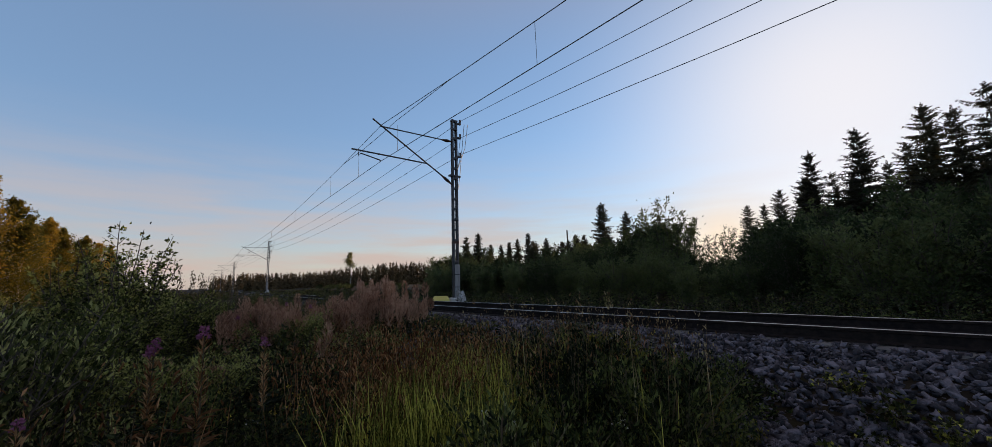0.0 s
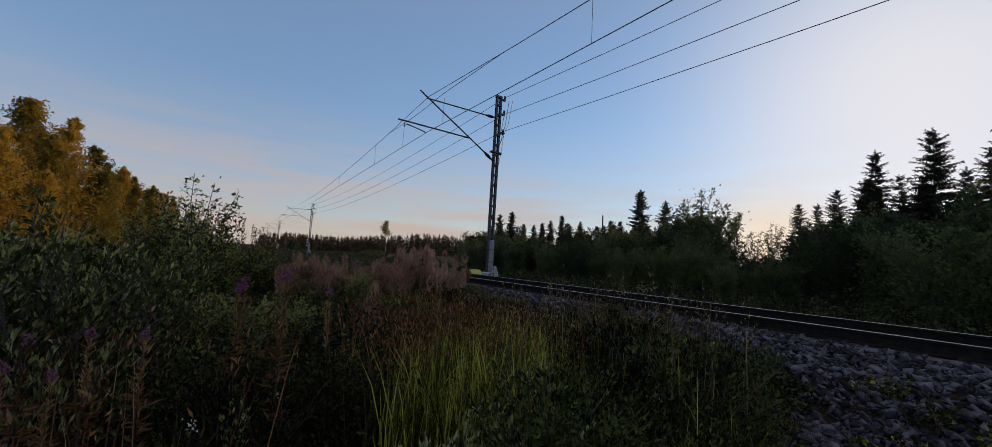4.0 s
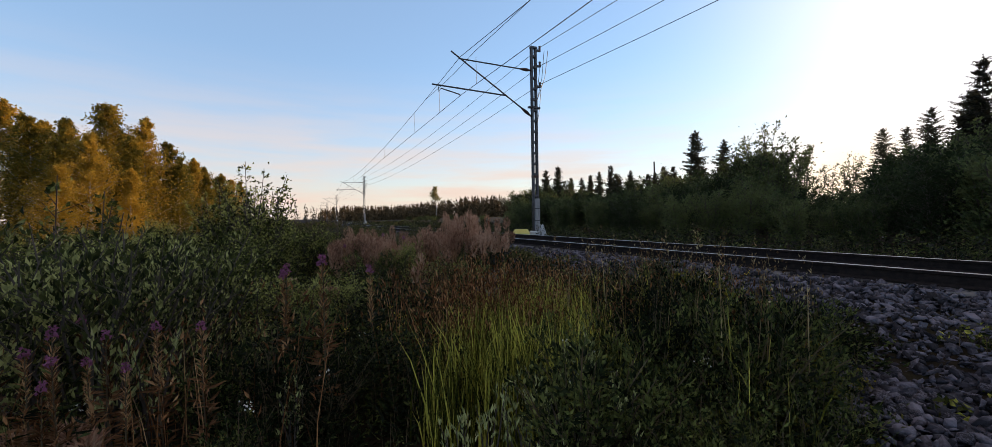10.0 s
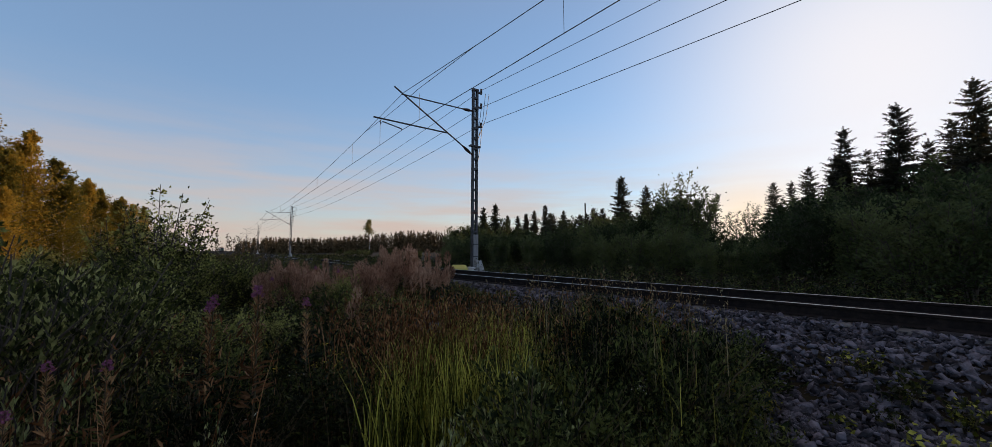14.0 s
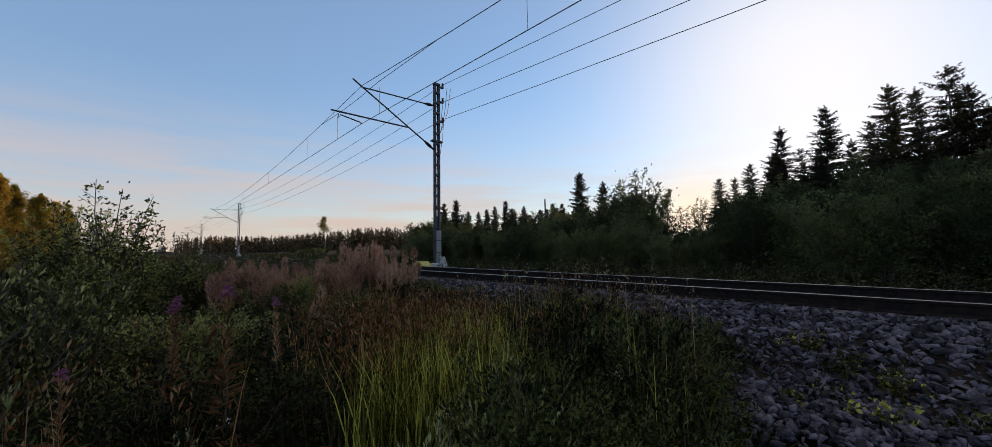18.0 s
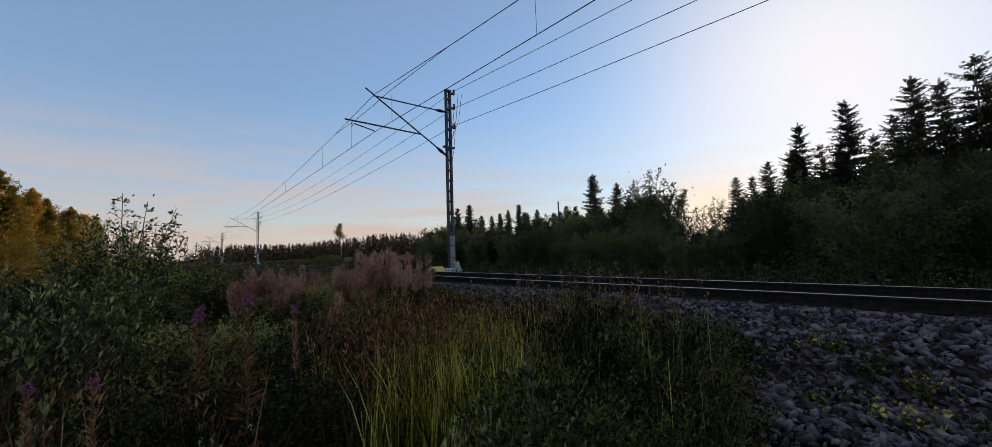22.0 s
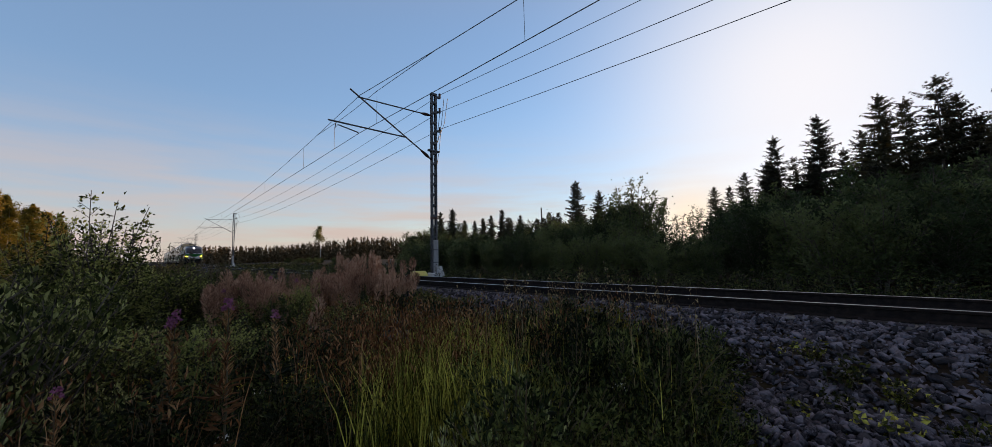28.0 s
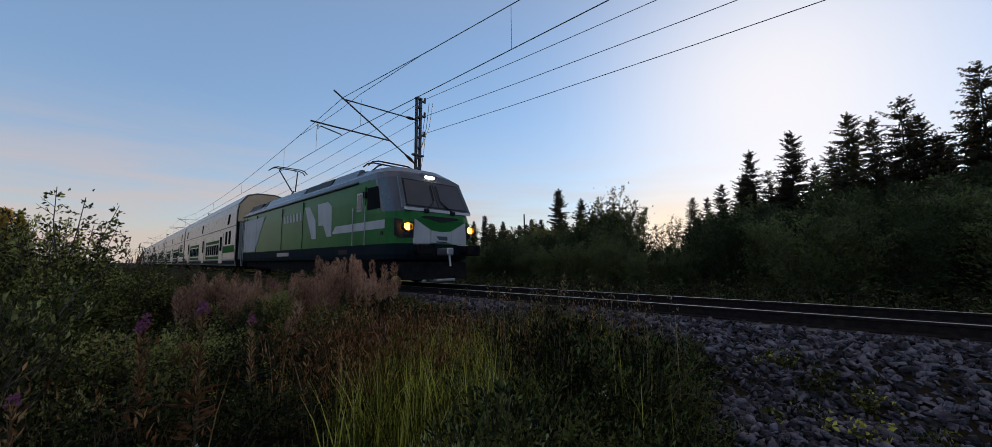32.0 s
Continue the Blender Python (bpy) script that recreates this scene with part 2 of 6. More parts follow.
M_SPRUCE = node_mat("spruce_needles", [(0.024, 0.024, 0.016), (0.042, 0.043, 0.026), (0.068, 0.066, 0.036)], 3, 0.8, vary=0.2, between=0.3, leaf=0.3, spec=0.2)
# Shade inside the weed clumps is put into the near-black stops.
M_DARK_LEAF = node_mat("shade_dark_leaves", [(0.005, 0.008, 0.003), (0.022, 0.033, 0.011), (0.18, 0.205, 0.06)], 2, 0.65, vary=0.42, leaf=0.3, spec=0.1)
M_THICKET = node_mat("shaded_thicket_leaves", [(0.026, 0.039, 0.017), (0.06, 0.082, 0.033), (0.13, 0.158, 0.062)], 1.2, 0.75, vary=0.16, between=0.4, leaf=0.3, spec=0.1)
# Gold of the low sun is put into these leaf colours.
M_SUNLIT_BIRCH = node_mat("birch_leaves", [(0.1, 0.1, 0.02), (0.265, 0.195, 0.03), (0.41, 0.29, 0.05)], 0.8, 0.6, vary=0.2, between=0.3, leaf=0.5, spec=0.15)
M_WILLOW_LEAF = node_mat("grey_green_willow_leaves", [(0.016, 0.022, 0.006), (0.078, 0.09, 0.026), (0.47, 0.47, 0.18)], 1.5, 0.6, vary=0.42, leaf=0.3, spec=0.12)
# Near-black here too: the growth's inner shade is part of the colour.
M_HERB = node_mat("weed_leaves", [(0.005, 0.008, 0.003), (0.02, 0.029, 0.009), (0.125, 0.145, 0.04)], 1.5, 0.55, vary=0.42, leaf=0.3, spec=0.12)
M_GRASS = node_mat("green_grass", [(0.012, 0.015, 0.003), (0.068, 0.074, 0.009), (0.58, 0.53, 0.1)], 0.8, 0.5, vary=0.42, leaf=0.3, spec=0.15)
M_DRY = node_mat("dry_reddish_grass", [(0.065, 0.026, 0.01), (0.26, 0.115, 0.045), (0.55, 0.34, 0.17)], 0.8, 0.75, vary=0.42, leaf=0.3, spec=0.1)
M_RUST = node_mat("rusty_autumn_leaves", [(0.07, 0.033, 0.012), (0.17, 0.08, 0.035), (0.3, 0.16, 0.08)], 2, 0.7, vary=0.3, leaf=0.3, spec=0.1)
M_PALE_LEAF = node_mat("pale_willow_leaves", [(0.18, 0.21, 0.08), (0.4, 0.43, 0.18), (0.62, 0.62, 0.32)], 2, 0.6, vary=0.3, leaf=0.25, spec=0.12)
M_FAR_WOODS = node_mat("far_conifers", [(0.05, 0.038, 0.02), (0.095, 0.07, 0.038), (0.15, 0.11, 0.06)], 0.15, 0.9, vary=0.35, spec=0.05)
# Brighter copy of the weed leaves; light is put into the colour.
M_LIT_LEAF = node_mat("lit_pale_leaves", [(0.05, 0.052, 0.018), (0.15, 0.145, 0.05), (0.32, 0.29, 0.12)], 0.6, 0.7, vary=0.35, leaf=0.3, spec=0.08)
M_SHRUB = node_mat("birch_shrub_leaves", [(0.018, 0.023, 0.005), (0.07, 0.085, 0.02), (0.36, 0.37, 0.11)], 1.5, 0.65, vary=0.4, leaf=0.3, spec=0.1)
M_SEEDLING = node_mat("yellowing_birch_leaves", [(0.05, 0.05, 0.008), (0.14, 0.125, 0.016), (0.32, 0.25, 0.035)], 2, 0.6, vary=0.4, leaf=0.35, spec=0.12)
M_STRAW = node_mat("straw_stalks", [(0.08, 0.045, 0.02), (0.2, 0.13, 0.06), (0.38, 0.31, 0.17)], 2, 0.7, vary=0.42, leaf=0.2, spec=0.1)
M_STEM = node_mat("weed_stems", [(0.06, 0.05, 0.02), (0.1, 0.06, 0.03)], 3, 0.7, vary=0.2)
M_FLUFF = node_mat("fireweed_seed_fluff", [(0.18, 0.092, 0.062), (0.44, 0.25, 0.165), (0.66, 0.44, 0.31)], 1.2, 0.9, vary=0.3, leaf=0.35, spec=0.05)
M_PINK = node_mat("fireweed_petals", [(0.22, 0.06, 0.14), (0.32, 0.11, 0.21)], 6, 0.6, vary=0.2, leaf=0.35)
M_WHITE_PETAL = node_mat("white_petals", [(0.55, 0.55, 0.5), (0.75, 0.75, 0.7)], 6, 0.7, leaf=0.3)
M_YELLOW_PETAL = node_mat("yellow_petals", [(0.55, 0.42, 0.04), (0.75, 0.6, 0.06)], 6, 0.7, leaf=0.3)


# ---- geometry helpers ----
class Geo:
    """Gathers vertices and faces of one mesh."""

    def __init__(self):
        self.v, self.f, self.mi = [], [], []

    def ring(self, pts):
        k = len(self.v)
        self.v.extend([tuple(p) for p in pts])
        return list(range(k, k + len(pts)))

    def face(self, ids, mi=0):
        self.f.append(tuple(ids))
        self.mi.append(mi)

    def loft(self, rings, closed=True, caps=True, mi=0):
        ids = [self.ring(r) for r in rings]
        n = len(ids[0])
        for a, b in zip(ids, ids[1:]):
            for i in range(n if closed else n - 1):
                j = (i + 1) % n
                self.face((a[i], a[j], b[j], b[i]), mi)
        if caps and closed:
            self.face(ids[0][::-1], mi)
            self.face(ids[-1], mi)
        return self

    def tube(self, pts, r, n=6, mi=0):
        pts = [Vector(p) for p in pts]
        rs = r if isinstance(r, (list, tuple)) else [r] * len(pts)
        rings = []
        for i, p in enumerate(pts):
            d = (pts[min(i + 1, len(pts) - 1)] - pts[max(i - 1, 0)]).normalized()
            s = d.cross(Vector((0, 0, 1)) if abs(d.z) < 0.9 else Vector((1, 0, 0))).normalized()
            u = s.cross(d)
            rings.append([p + rs[i] * (math.cos(2 * math.pi * k / n) * s + math.sin(2 * math.pi * k / n) * u) for k in range(n)])
        return self.loft(rings, mi=mi)

    def box(self, x0, x1, y0, y1, z0, z1, b=0.0, mi=0):
        """A box with its upright and level edges chamfered by b."""
        if b <= 0:
            return self.loft([[(x0, y0, z), (x1, y0, z), (x1, y1, z), (x0, y1, z)] for z in (z0, z1)], mi=mi)

        def oct(i, z):
            a0, a1, c0, c1 = x0 + i, x1 - i, y0 + i, y1 - i
            return [(a0 + b, c0, z), (a1 - b, c0, z), (a1, c0 + b, z), (a1, c1 - b, z), (a1 - b, c1, z), (a0 + b, c1, z), (a0, c1 - b, z), (a0, c0 + b, z)]
        return self.loft([oct(b * 0.7, z0), oct(0, z0 + b), oct(0, z1 - b), oct(b * 0.7, z1)], mi=mi)

    def mesh(self, name, smooth=False):
        me = bpy.data.meshes.new(name)
        me.from_pydata(self.v, [], self.f)
        if any(self.mi):
            me.polygons.foreach_set("material_index", self.mi)
        if smooth:
            me.polygons.foreach_set("use_smooth", [True] * len(me.polygons))
        me.update()
        return me


def part(name, geo, material, parent=None, label="", smooth=False):
    """Links a Geo or a mesh as one mesh object under a thing or a part."""
    me = geo.mesh(name, smooth) if isinstance(geo, Geo) else geo
    mats = material if isinstance(material, (list, tuple)) else [material]
    if not me.materials:
        for m in mats:
            me.materials.append(m)
    ob = new(name, me)
    ob.parent = parent
    if label:
        tagged(ob, label)
    return ob


def thing(name, label, category, at=(0, 0, 0), rz=0.0, group="", kind=""):
    ob = new(name)
    ob.matrix_basis = pose(*at, 0, 0, rz)
    return tagged(ob, label, category, group, kind)


def array_mesh(name, verts, faces, loops=4):
    """A mesh from numpy arrays; faces all have the same number of corners."""
    me = bpy.data.meshes.new(name)
    me.vertices.add(len(verts))
    me.vertices.foreach_set("co", np.ascontiguousarray(verts, dtype=np.float32).ravel())
    me.loops.add(faces.size)
    me.loops.foreach_set("vertex_index", np.ascontiguousarray(faces, dtype=np.int32).ravel())
    me.polygons.add(len(faces))
    me.polygons.foreach_set("loop_start", np.arange(0, faces.size, faces.shape[1], dtype=np.int32))
    me.update(calc_edges=True)
    return me


def unit(a):
    return a / np.maximum(np.linalg.norm(a, axis=1, keepdims=True), 1e-9)


def leaf_arrays(P, D, L, Wd, rng, fold=0.25):
    """Leaf blades: a pointed oval of two folded halves at P along D."""
    n = len(P)
    D = unit(D)
    R = unit(np.cross(D, unit(rng.normal(size=(n, 3)))))
    N = np.cross(R, D)
    L, Wd = np.broadcast_to(L, n)[:, None], np.broadcast_to(Wd, n)[:, None]
    base, tip = P, P + D * L - N * L * 0.12
    mid = P + D * L * 0.45
    a, b = mid + R * Wd * 0.5 + N * Wd * fold, mid - R * Wd * 0.5 + N * Wd * fold
    V = np.stack([base, a, tip, b], 1).reshape(-1, 3)
    k = np.arange(n)[:, None] * 4
    F = np.concatenate([k + [[0, 1, 2]], k + [[0, 2, 3]]], 1).reshape(-1, 3)
    return V, F


def blade_arrays(P, H, lean, width, rng):
    """Grass blades: narrow strips that bend over towards the tip."""
    n = len(P)
    a = rng.uniform(0, 2 * np.pi, n)
    d = np.stack([np.cos(a), np.sin(a), np.zeros(n)], 1)
    b = rng.uniform(0, 2 * np.pi, n)
    s = np.stack([np.cos(b), np.sin(b), np.zeros(n)], 1)
    H, lean, width = [np.broadcast_to(q, n)[:, None] for q in (H, lean, width)]
    up = np.array([[0, 0, 1.0]])
    rows = []
    for f in (0.0, 0.4, 0.75, 1.0):
        c = P + up * H * (f - 0.25 * lean * f * f) + d * H * lean * f ** 2.2
        w = width * (1 - f) ** 0.6 * 0.5
        rows += [c - s * w, c + s * w] if f < 1 else [c]
    V = np.stack(rows, 1).reshape(-1, 3)
    k = np.arange(n)[:, None] * 7
    F = np.concatenate([k + [[0, 1, 3]], k + [[0, 3, 2]], k + [[2, 3, 5]], k + [[2, 5, 4]], k + [[4, 5, 6]]], 1).reshape(-1, 3)
    return V, F


def joined(*pairs):
    V, F, o = [], [], 0
    for v, f in pairs:
        V.append(v)
        F.append(f + o)
        o += len(v)
    return np.concatenate(V), np.concatenate(F)


# ---- the plan: the line of the track, and the lie of the land ----
def soft(a, w):
    return w * (np.maximum(a / w, 0) + np.log1p(np.exp(-np.abs(a / w))))


def line_x(y):
    """The track's middle at y: straight, then bending away to the right, a little back far off."""
    y = np.asarray(y, float)
    return 0.0745 * soft(y, 5.6) - 0.0185 * soft(y - 215, 15.0) - 0.06 * soft(-22.0 - y, 3.0)


def heading(y):
    return -math.degrees(math.atan(float(line_x(y + 1) - line_x(y - 1)) / 2))


def ground_z(x, y):
    x, y = np.asarray(x, float), np.asarray(y, float)
    r = x - line_x(y)
    left = np.interp(r, [-60, -25, -9, -4.7, -2.3, -1.6], [-0.4, -0.6, -0.92, -0.98, -0.32, -0.25])
    right = np.interp(r, [1.6, 2.3, 4.5, 9, 16, 60], [-0.25, -0.32, -0.85, -1.0, -0.7, 0.2])
    z = np.where(r < 0, left, right)
    bumps = 0.05 * np.sin(x * 1.7 + 0.6 * y) * np.sin(y * 1.3 - 0.4 * x) + 0.03 * np.sin(3.1 * x + 1.0) * np.sin(2.7 * y)
    return z + bumps * np.clip((np.abs(r) - 4.0) / 1.5, 0, 1)


def build_ground():
    xs = np.concatenate([-np.geomspace(3000, 30, 18), np.arange(-28, -12, 1.0), np.arange(-12, 6, 0.25), np.arange(6, 30, 1.0), np.geomspace(30, 3000, 18)])
    ys = np.concatenate([-np.geomspace(3000, 45, 14), np.arange(-44, -20, 1.0), np.arange(-20, 4, 0.3), np.arange(4, 60, 1.5), np.geomspace(60, 3500, 40)])
    X, Y = np.meshgrid(xs, ys)
    X = X + line_x(np.clip(Y, -3000, 3500)) * np.exp(-(X / 400.0) ** 2)
    V = np.stack([X, Y, ground_z(X, Y)], -1).reshape(-1, 3)
    nx, ny = len(xs), len(ys)
    i = (np.arange(ny - 1)[:, None] * nx + np.arange(nx - 1)[None]).reshape(-1, 1)
    F = i + np.array([[0, 1, nx + 1, nx]])
    me = array_mesh("ground", V, F)
    me.polygons.foreach_set("use_smooth", [True] * len(me.polygons))
    ob = part("ground", me, M_GROUND)
    tagged(ob, "dark soil and moss under the trackside weeds", "ground", kind="structure")


build_ground()


# ---- the railway line ----
def sweep(profile, ys, off=0.0, mi=None):
    """A profile (x, z) drawn along the line."""
    g = Geo()
    rings = []
    for y in ys:
        h = radians(heading(y))
        c, s = math.cos(h), math.sin(h)
        x0 = float(line_x(y))
        rings.append([(x0 + (off + px) * c, y + (off + px) * s, pz) for px, pz in profile])
    g.loft(rings)
    return g


TRACK_YS = list(np.concatenate([np.arange(-200, -30, 10), np.arange(-30, 40, 2.0), np.arange(40, 300, 8.0), np.arange(300, 900, 40.0)]))
RAIL = [(-0.075, -0.172), (0.075, -0.172), (0.075, -0.16), (0.012, -0.14), (0.012, -0.045), (0.036, -0.035), (0.036, -0.003), (-0.036, -0.003), (-0.036, -0.035), (-0.012, -0.045), (-0.012, -0.14), (-0.075, -0.16)]
track = thing("railway_track", "single railway track with rusty rails on ballast", "railway track", kind="structure")
for side in (-0.82, 0.82):
    rail = part("rail", sweep(RAIL, TRACK_YS, side), M_RAIL_SIDE, track, "rust-brown steel rail")
    part("rail_head", sweep([(-0.036, -0.007), (0.036, -0.007), (0.03, 0.0), (-0.03, 0.0)], TRACK_YS, side), M_RAIL_TOP, rail, "polished running surface")
BALLAST = [(-2.55, -0.5), (-2.3, -0.36), (-1.7, -0.25), (-1.3, -0.215), (1.3, -0.215), (1.7, -0.25), (2.3, -0.36), (2.55, -0.5)]
ballast = part("ballast_bed", sweep(BALLAST, TRACK_YS), M_GAP_SHADE)
tagged(ballast, "crushed-stone ballast bed of the track, shade between stones put into its colour", "ballast", kind="structure")
sleeper_mesh = Geo().box(-1.2, 1.2, -0.13, 0.13, -0.4, -0.185, 0.03).mesh("sleeper")
for i in range(120):
    y = -24 + 0.61 * i
    ob = part("sleeper", sleeper_mesh, M_CONCRETE, track)
    ob.matrix_basis = pose(float(line_x(y)), y, 0, 0, 0, heading(y))


# ---- masts and wires of the overhead line ----
MAST_YS = (-65, 0.0, 65.0, 133.6, 209.0, 275.0, 341.0)
MAST_X = {-65: 1.1, 0.0: 3.79, 65.0: 8.76, 133.6: 13.1, 209.0: 18.7}


FAR_REACH = 0.98


def mast_x(y):
    return MAST_X.get(y, float(line_x(y)) + 3.4)


def build_mast(reach):
    m = thing("catenary_mast", "galvanised lattice mast with cantilever arms beside the track", "catenary mast", group="masts along the line")
    for sx in (-0.115, 0.115):
        part("chord", Geo().box(sx - 0.045, sx + 0.045, -0.075, -0.06, 0.0, 8.95).box(sx - 0.045, sx + 0.045, 0.06, 0.075, 0.0, 8.95).box(sx - 0.012, sx + 0.012, -0.06, 0.06, 0.0, 8.95), M_GALV, m)
    for i in range(14):
        z = 1.75 + 0.52 * i
        part("batten", Geo().box(-0.16, 0.16, -0.085, 0.085, z - 0.05, z + 0.05, 0.006), M_GALV, m)
    part("red_band", Geo().box(-0.165, 0.165, -0.09, 0.09, 2.62, 2.74, 0.006), M_INSUL, m, "narrow rust-red band")
    part("cap", Geo().box(-0.18, 0.18, -0.09, 0.09, 8.9, 9.0, 0.01), M_GALV, m)
    part("foundation", Geo().box(-0.24, 0.24, -0.26, 0.26, -1.0, 0.02, 0.04), M_PALE_CONCRETE, m, "pale concrete footing")
    part("base_cover", Geo().box(-0.1, 0.175, -0.13, 0.13, 0.02, 1.6, 0.02), M_GREY_COVER, m, "grey cover round the mast's foot")
    for z in (0.5, 1.1):
        part("cover_clip", Geo().box(-0.105, 0.18, -0.135, 0.135, z, z + 0.04), M_GALV, m)
    part("earth_wire", Geo().tube([(-0.2, -0.1, -0.1), (-0.21, -0.1, 0.9), (-0.18, -0.09, 1.3)], 0.015, 5), M_WIRE, m)
    part("foot_plate", Geo().loft([[(0.12, -0.36, -0.2), (0.4, -0.36, -0.2), (0.4, -0.16, -0.2), (0.12, -0.16, -0.2)],
                                   [(0.02, -0.34, 0.34), (0.2, -0.34, 0.34), (0.2, -0.18, 0.34), (0.02, -0.18, 0.34)]]), M_PALE_CONCRETE, m, "pale slanting footing block")
    # cantilever, seen from the track: top stay, raking strut, lower arm, registration arm
    def arm(name, pts, r):
        part(name, Geo().tube([(-0.75 + (x + 0.75) * reach, 0, z) for x, z in pts], r), M_GALV, m)
    arm("top_stay", [(-4.0, 7.72), (-0.75, 7.8)], 0.03)
    arm("strut", [(-4.35, 7.98), (-0.75, 5.95)], 0.034)
    arm("lower_arm", [(-5.25, 6.42), (-1.65, 6.42)], 0.034)
    arm("registration_arm", [(-4.95, 6.35), (-4.95, 6.15), (-4.85, 6.3), (-4.0, 6.16), (-3.95, 6.12)], 0.025)
    for z0, z1 in ((7.8, 7.82), (5.95, 5.55)):
        ends = Vector((-0.75, 0, z0)), Vector((-0.1, 0, z1))
        g = Geo()
        for k in range(9):
            f = 0.16 + 0.062 * k
            g.tube([ends[0].lerp(ends[1], f), ends[0].lerp(ends[1], f + 0.03)], 0.06 + 0.022 * math.sin(math.pi * k / 8), 8)
        g.tube([ends[0], ends[0].lerp(ends[1], 0.12), ends[0].lerp(ends[1], 0.45), ends[0].lerp(ends[1], 0.75), ends[1]], [0.036, 0.05, 0.066, 0.045, 0.036])
        part("insulator", g, M_INSUL, m, "ribbed brown insulator")
    for z in (8.86, 8.1, 7.1):
        part("bracket", Geo().box(0.1, 0.42, -0.05, 0.05, z - 0.04, z + 0.04, 0.01), M_GALV, m)
        g = Geo()
        for k in range(3):
            g.tube([(0.38, 0, z + 0.05 + 0.07 * k), (0.38, 0, z + 0.09 + 0.07 * k)], 0.06, 8)
        part("insulator", g, M_INSUL, m, "small brown post insulator")
    for dx, z0, z1 in ((0.62, 8.9, 6.2), (0.85, 8.95, 6.3), (0.42, 7.2, 5.0), (0.36, 8.1, 6.6), (-0.24, 7.6, 5.6)):
        part("jumper_wire", Geo().tube([(dx, -0.05, z0), (dx * 0.8, 0, (z0 + z1) / 2), (0.14 if dx > 0 else -0.14, 0, z1)], 0.014, 5), M_WIRE, m)
    part("collar", Geo().box(-0.32, 0.32, -0.1, 0.1, 6.0, 6.08, 0.01), M_GALV, m)
    return m


mast = build_mast(1.0)
mast.matrix_basis = pose(3.79, 0, -0.05)
copy_thing(mast, pose(mast_x(-65), -65, -0.05, 0, 0, heading(-65)))
short_mast = build_mast(FAR_REACH)
short_mast.matrix_basis = pose(mast_x(65.0), 65, -0.05, 0, 0, heading(65))
for y in MAST_YS[3:]:
    copy_thing(short_mast, pose(mast_x(y), y, -0.05, 0, 0, heading(y)))


def hang(a, b, sag, n=10):
    a, b = Vector(a), Vector(b)
    return [a.lerp(b, i / n) - Vector((0, 0, 4 * sag * (i / n) * (1 - i / n))) for i in range(n + 1)]


def wire_points(offset, z, sag, zig=0.0):
    pts = []
    for k, (y0, y1) in enumerate(zip(MAST_YS, MAST_YS[1:])):
        s0, s1 = (zig, -zig) if k % 2 else (-zig, zig)
        o0, o1 = [offset * (FAR_REACH if q > 1 and offset < 0 else 1.0) for q in (y0, y1)]
        seg = hang((mast_x(y0) + o0 + s0, y0, z), (mast_x(y1) + o1 + s1, y1, z), sag)
        pts += seg if not pts else seg[1:]
    return pts


contact = wire_points(-3.92, 6.1, 0.05, 0.03)
messenger = wire_points(-3.94, 7.76, 1.0, 0.03)
for name, pts, r, lab in (("contact_wire", contact, 0.013, "dark copper contact wire over the track"), ("messenger_wire", messenger, 0.013, "dark messenger wire above the contact wire"),
                          ("return_wire", wire_points(0.42, 9.0, 0.75), 0.012, "dark return wire along the mast tops"), ("return_wire", wire_points(0.42, 8.1, 0.85), 0.012, "dark return wire along the masts"),
                          ("earth_wire", wire_points(0.42, 7.2, 0.72), 0.012, "dark earth wire along the masts")):
    tagged(part(name, Geo().tube(pts, r, 5), M_WIRE), lab, "overhead wire", group="wires of the overhead line")
# the stitch wire that carries the contact wire near the mast
stitch = [messenger[10].lerp(messenger[9], 0.9), Vector((-0.45, -2.0, 7.18)), Vector((-0.3, 0.0, 7.12)), Vector((-0.1, 2.0, 7.18)), messenger[10].lerp(messenger[11], 0.9)]
tagged(part("stitch_wire", Geo().tube(stitch, 0.011, 5), M_WIRE), "dark stitch wire slung under the messenger wire", "overhead wire", group="wires of the overhead line")
for y0 in (-1.6, 3.2):
    k = (y0 + 65) / 65 if y0 < 0 else y0 / 65
    low = contact[0].lerp(contact[10], k) if y0 < 0 else contact[10].lerp(contact[20], k)
    tagged(part("dropper", Geo().tube([(low.x, y0, 6.08), (low.x, y0, 7.2)], 0.009, 4), M_WIRE), "thin dropper between stitch and contact wire", "dropper wire", group="droppers")
for k in (-0.36, -0.15, 0.13, 0.3, 0.5, 0.7, 0.87, 1.13, 1.3, 1.5, 1.7, 1.87):
    i = 10 + 10 * k
    lo = int(math.floor(i))
    a, b = contact[lo].lerp(contact[lo + 1], i - lo), messenger[lo].lerp(messenger[lo + 1], i - lo)
    tagged(part("dropper", Geo().tube([a, b], 0.008, 4), M_WIRE), "thin dropper between messenger and contact wire", "dropper wire", group="droppers")
crate = Geo().loft([[(-0.42, -0.25, 0), (0.42, -0.25, 0), (0.42, 0.25, 0), (-0.42, 0.25, 0)], [(-0.42, -0.25, 0.2), (0.42, -0.25, 0.2), (0.42, 0.25, 0.2), (-0.42, 0.25, 0.2)],
                    [(-0.3, -0.16, 0.36), (0.3, -0.16, 0.36), (0.3, 0.16, 0.36), (-0.3, 0.16, 0.36)]])
ob = part("cable_cover", crate, M_YELLOW)
ob.matrix_basis = pose(3.15, 0.35, -0.3, 0, 0, -35)
tagged(ob, "pale yellow plastic cable cover beside the mast", "cable cover")


# ---- trees ----
RNG = np.random.default_rng(7)


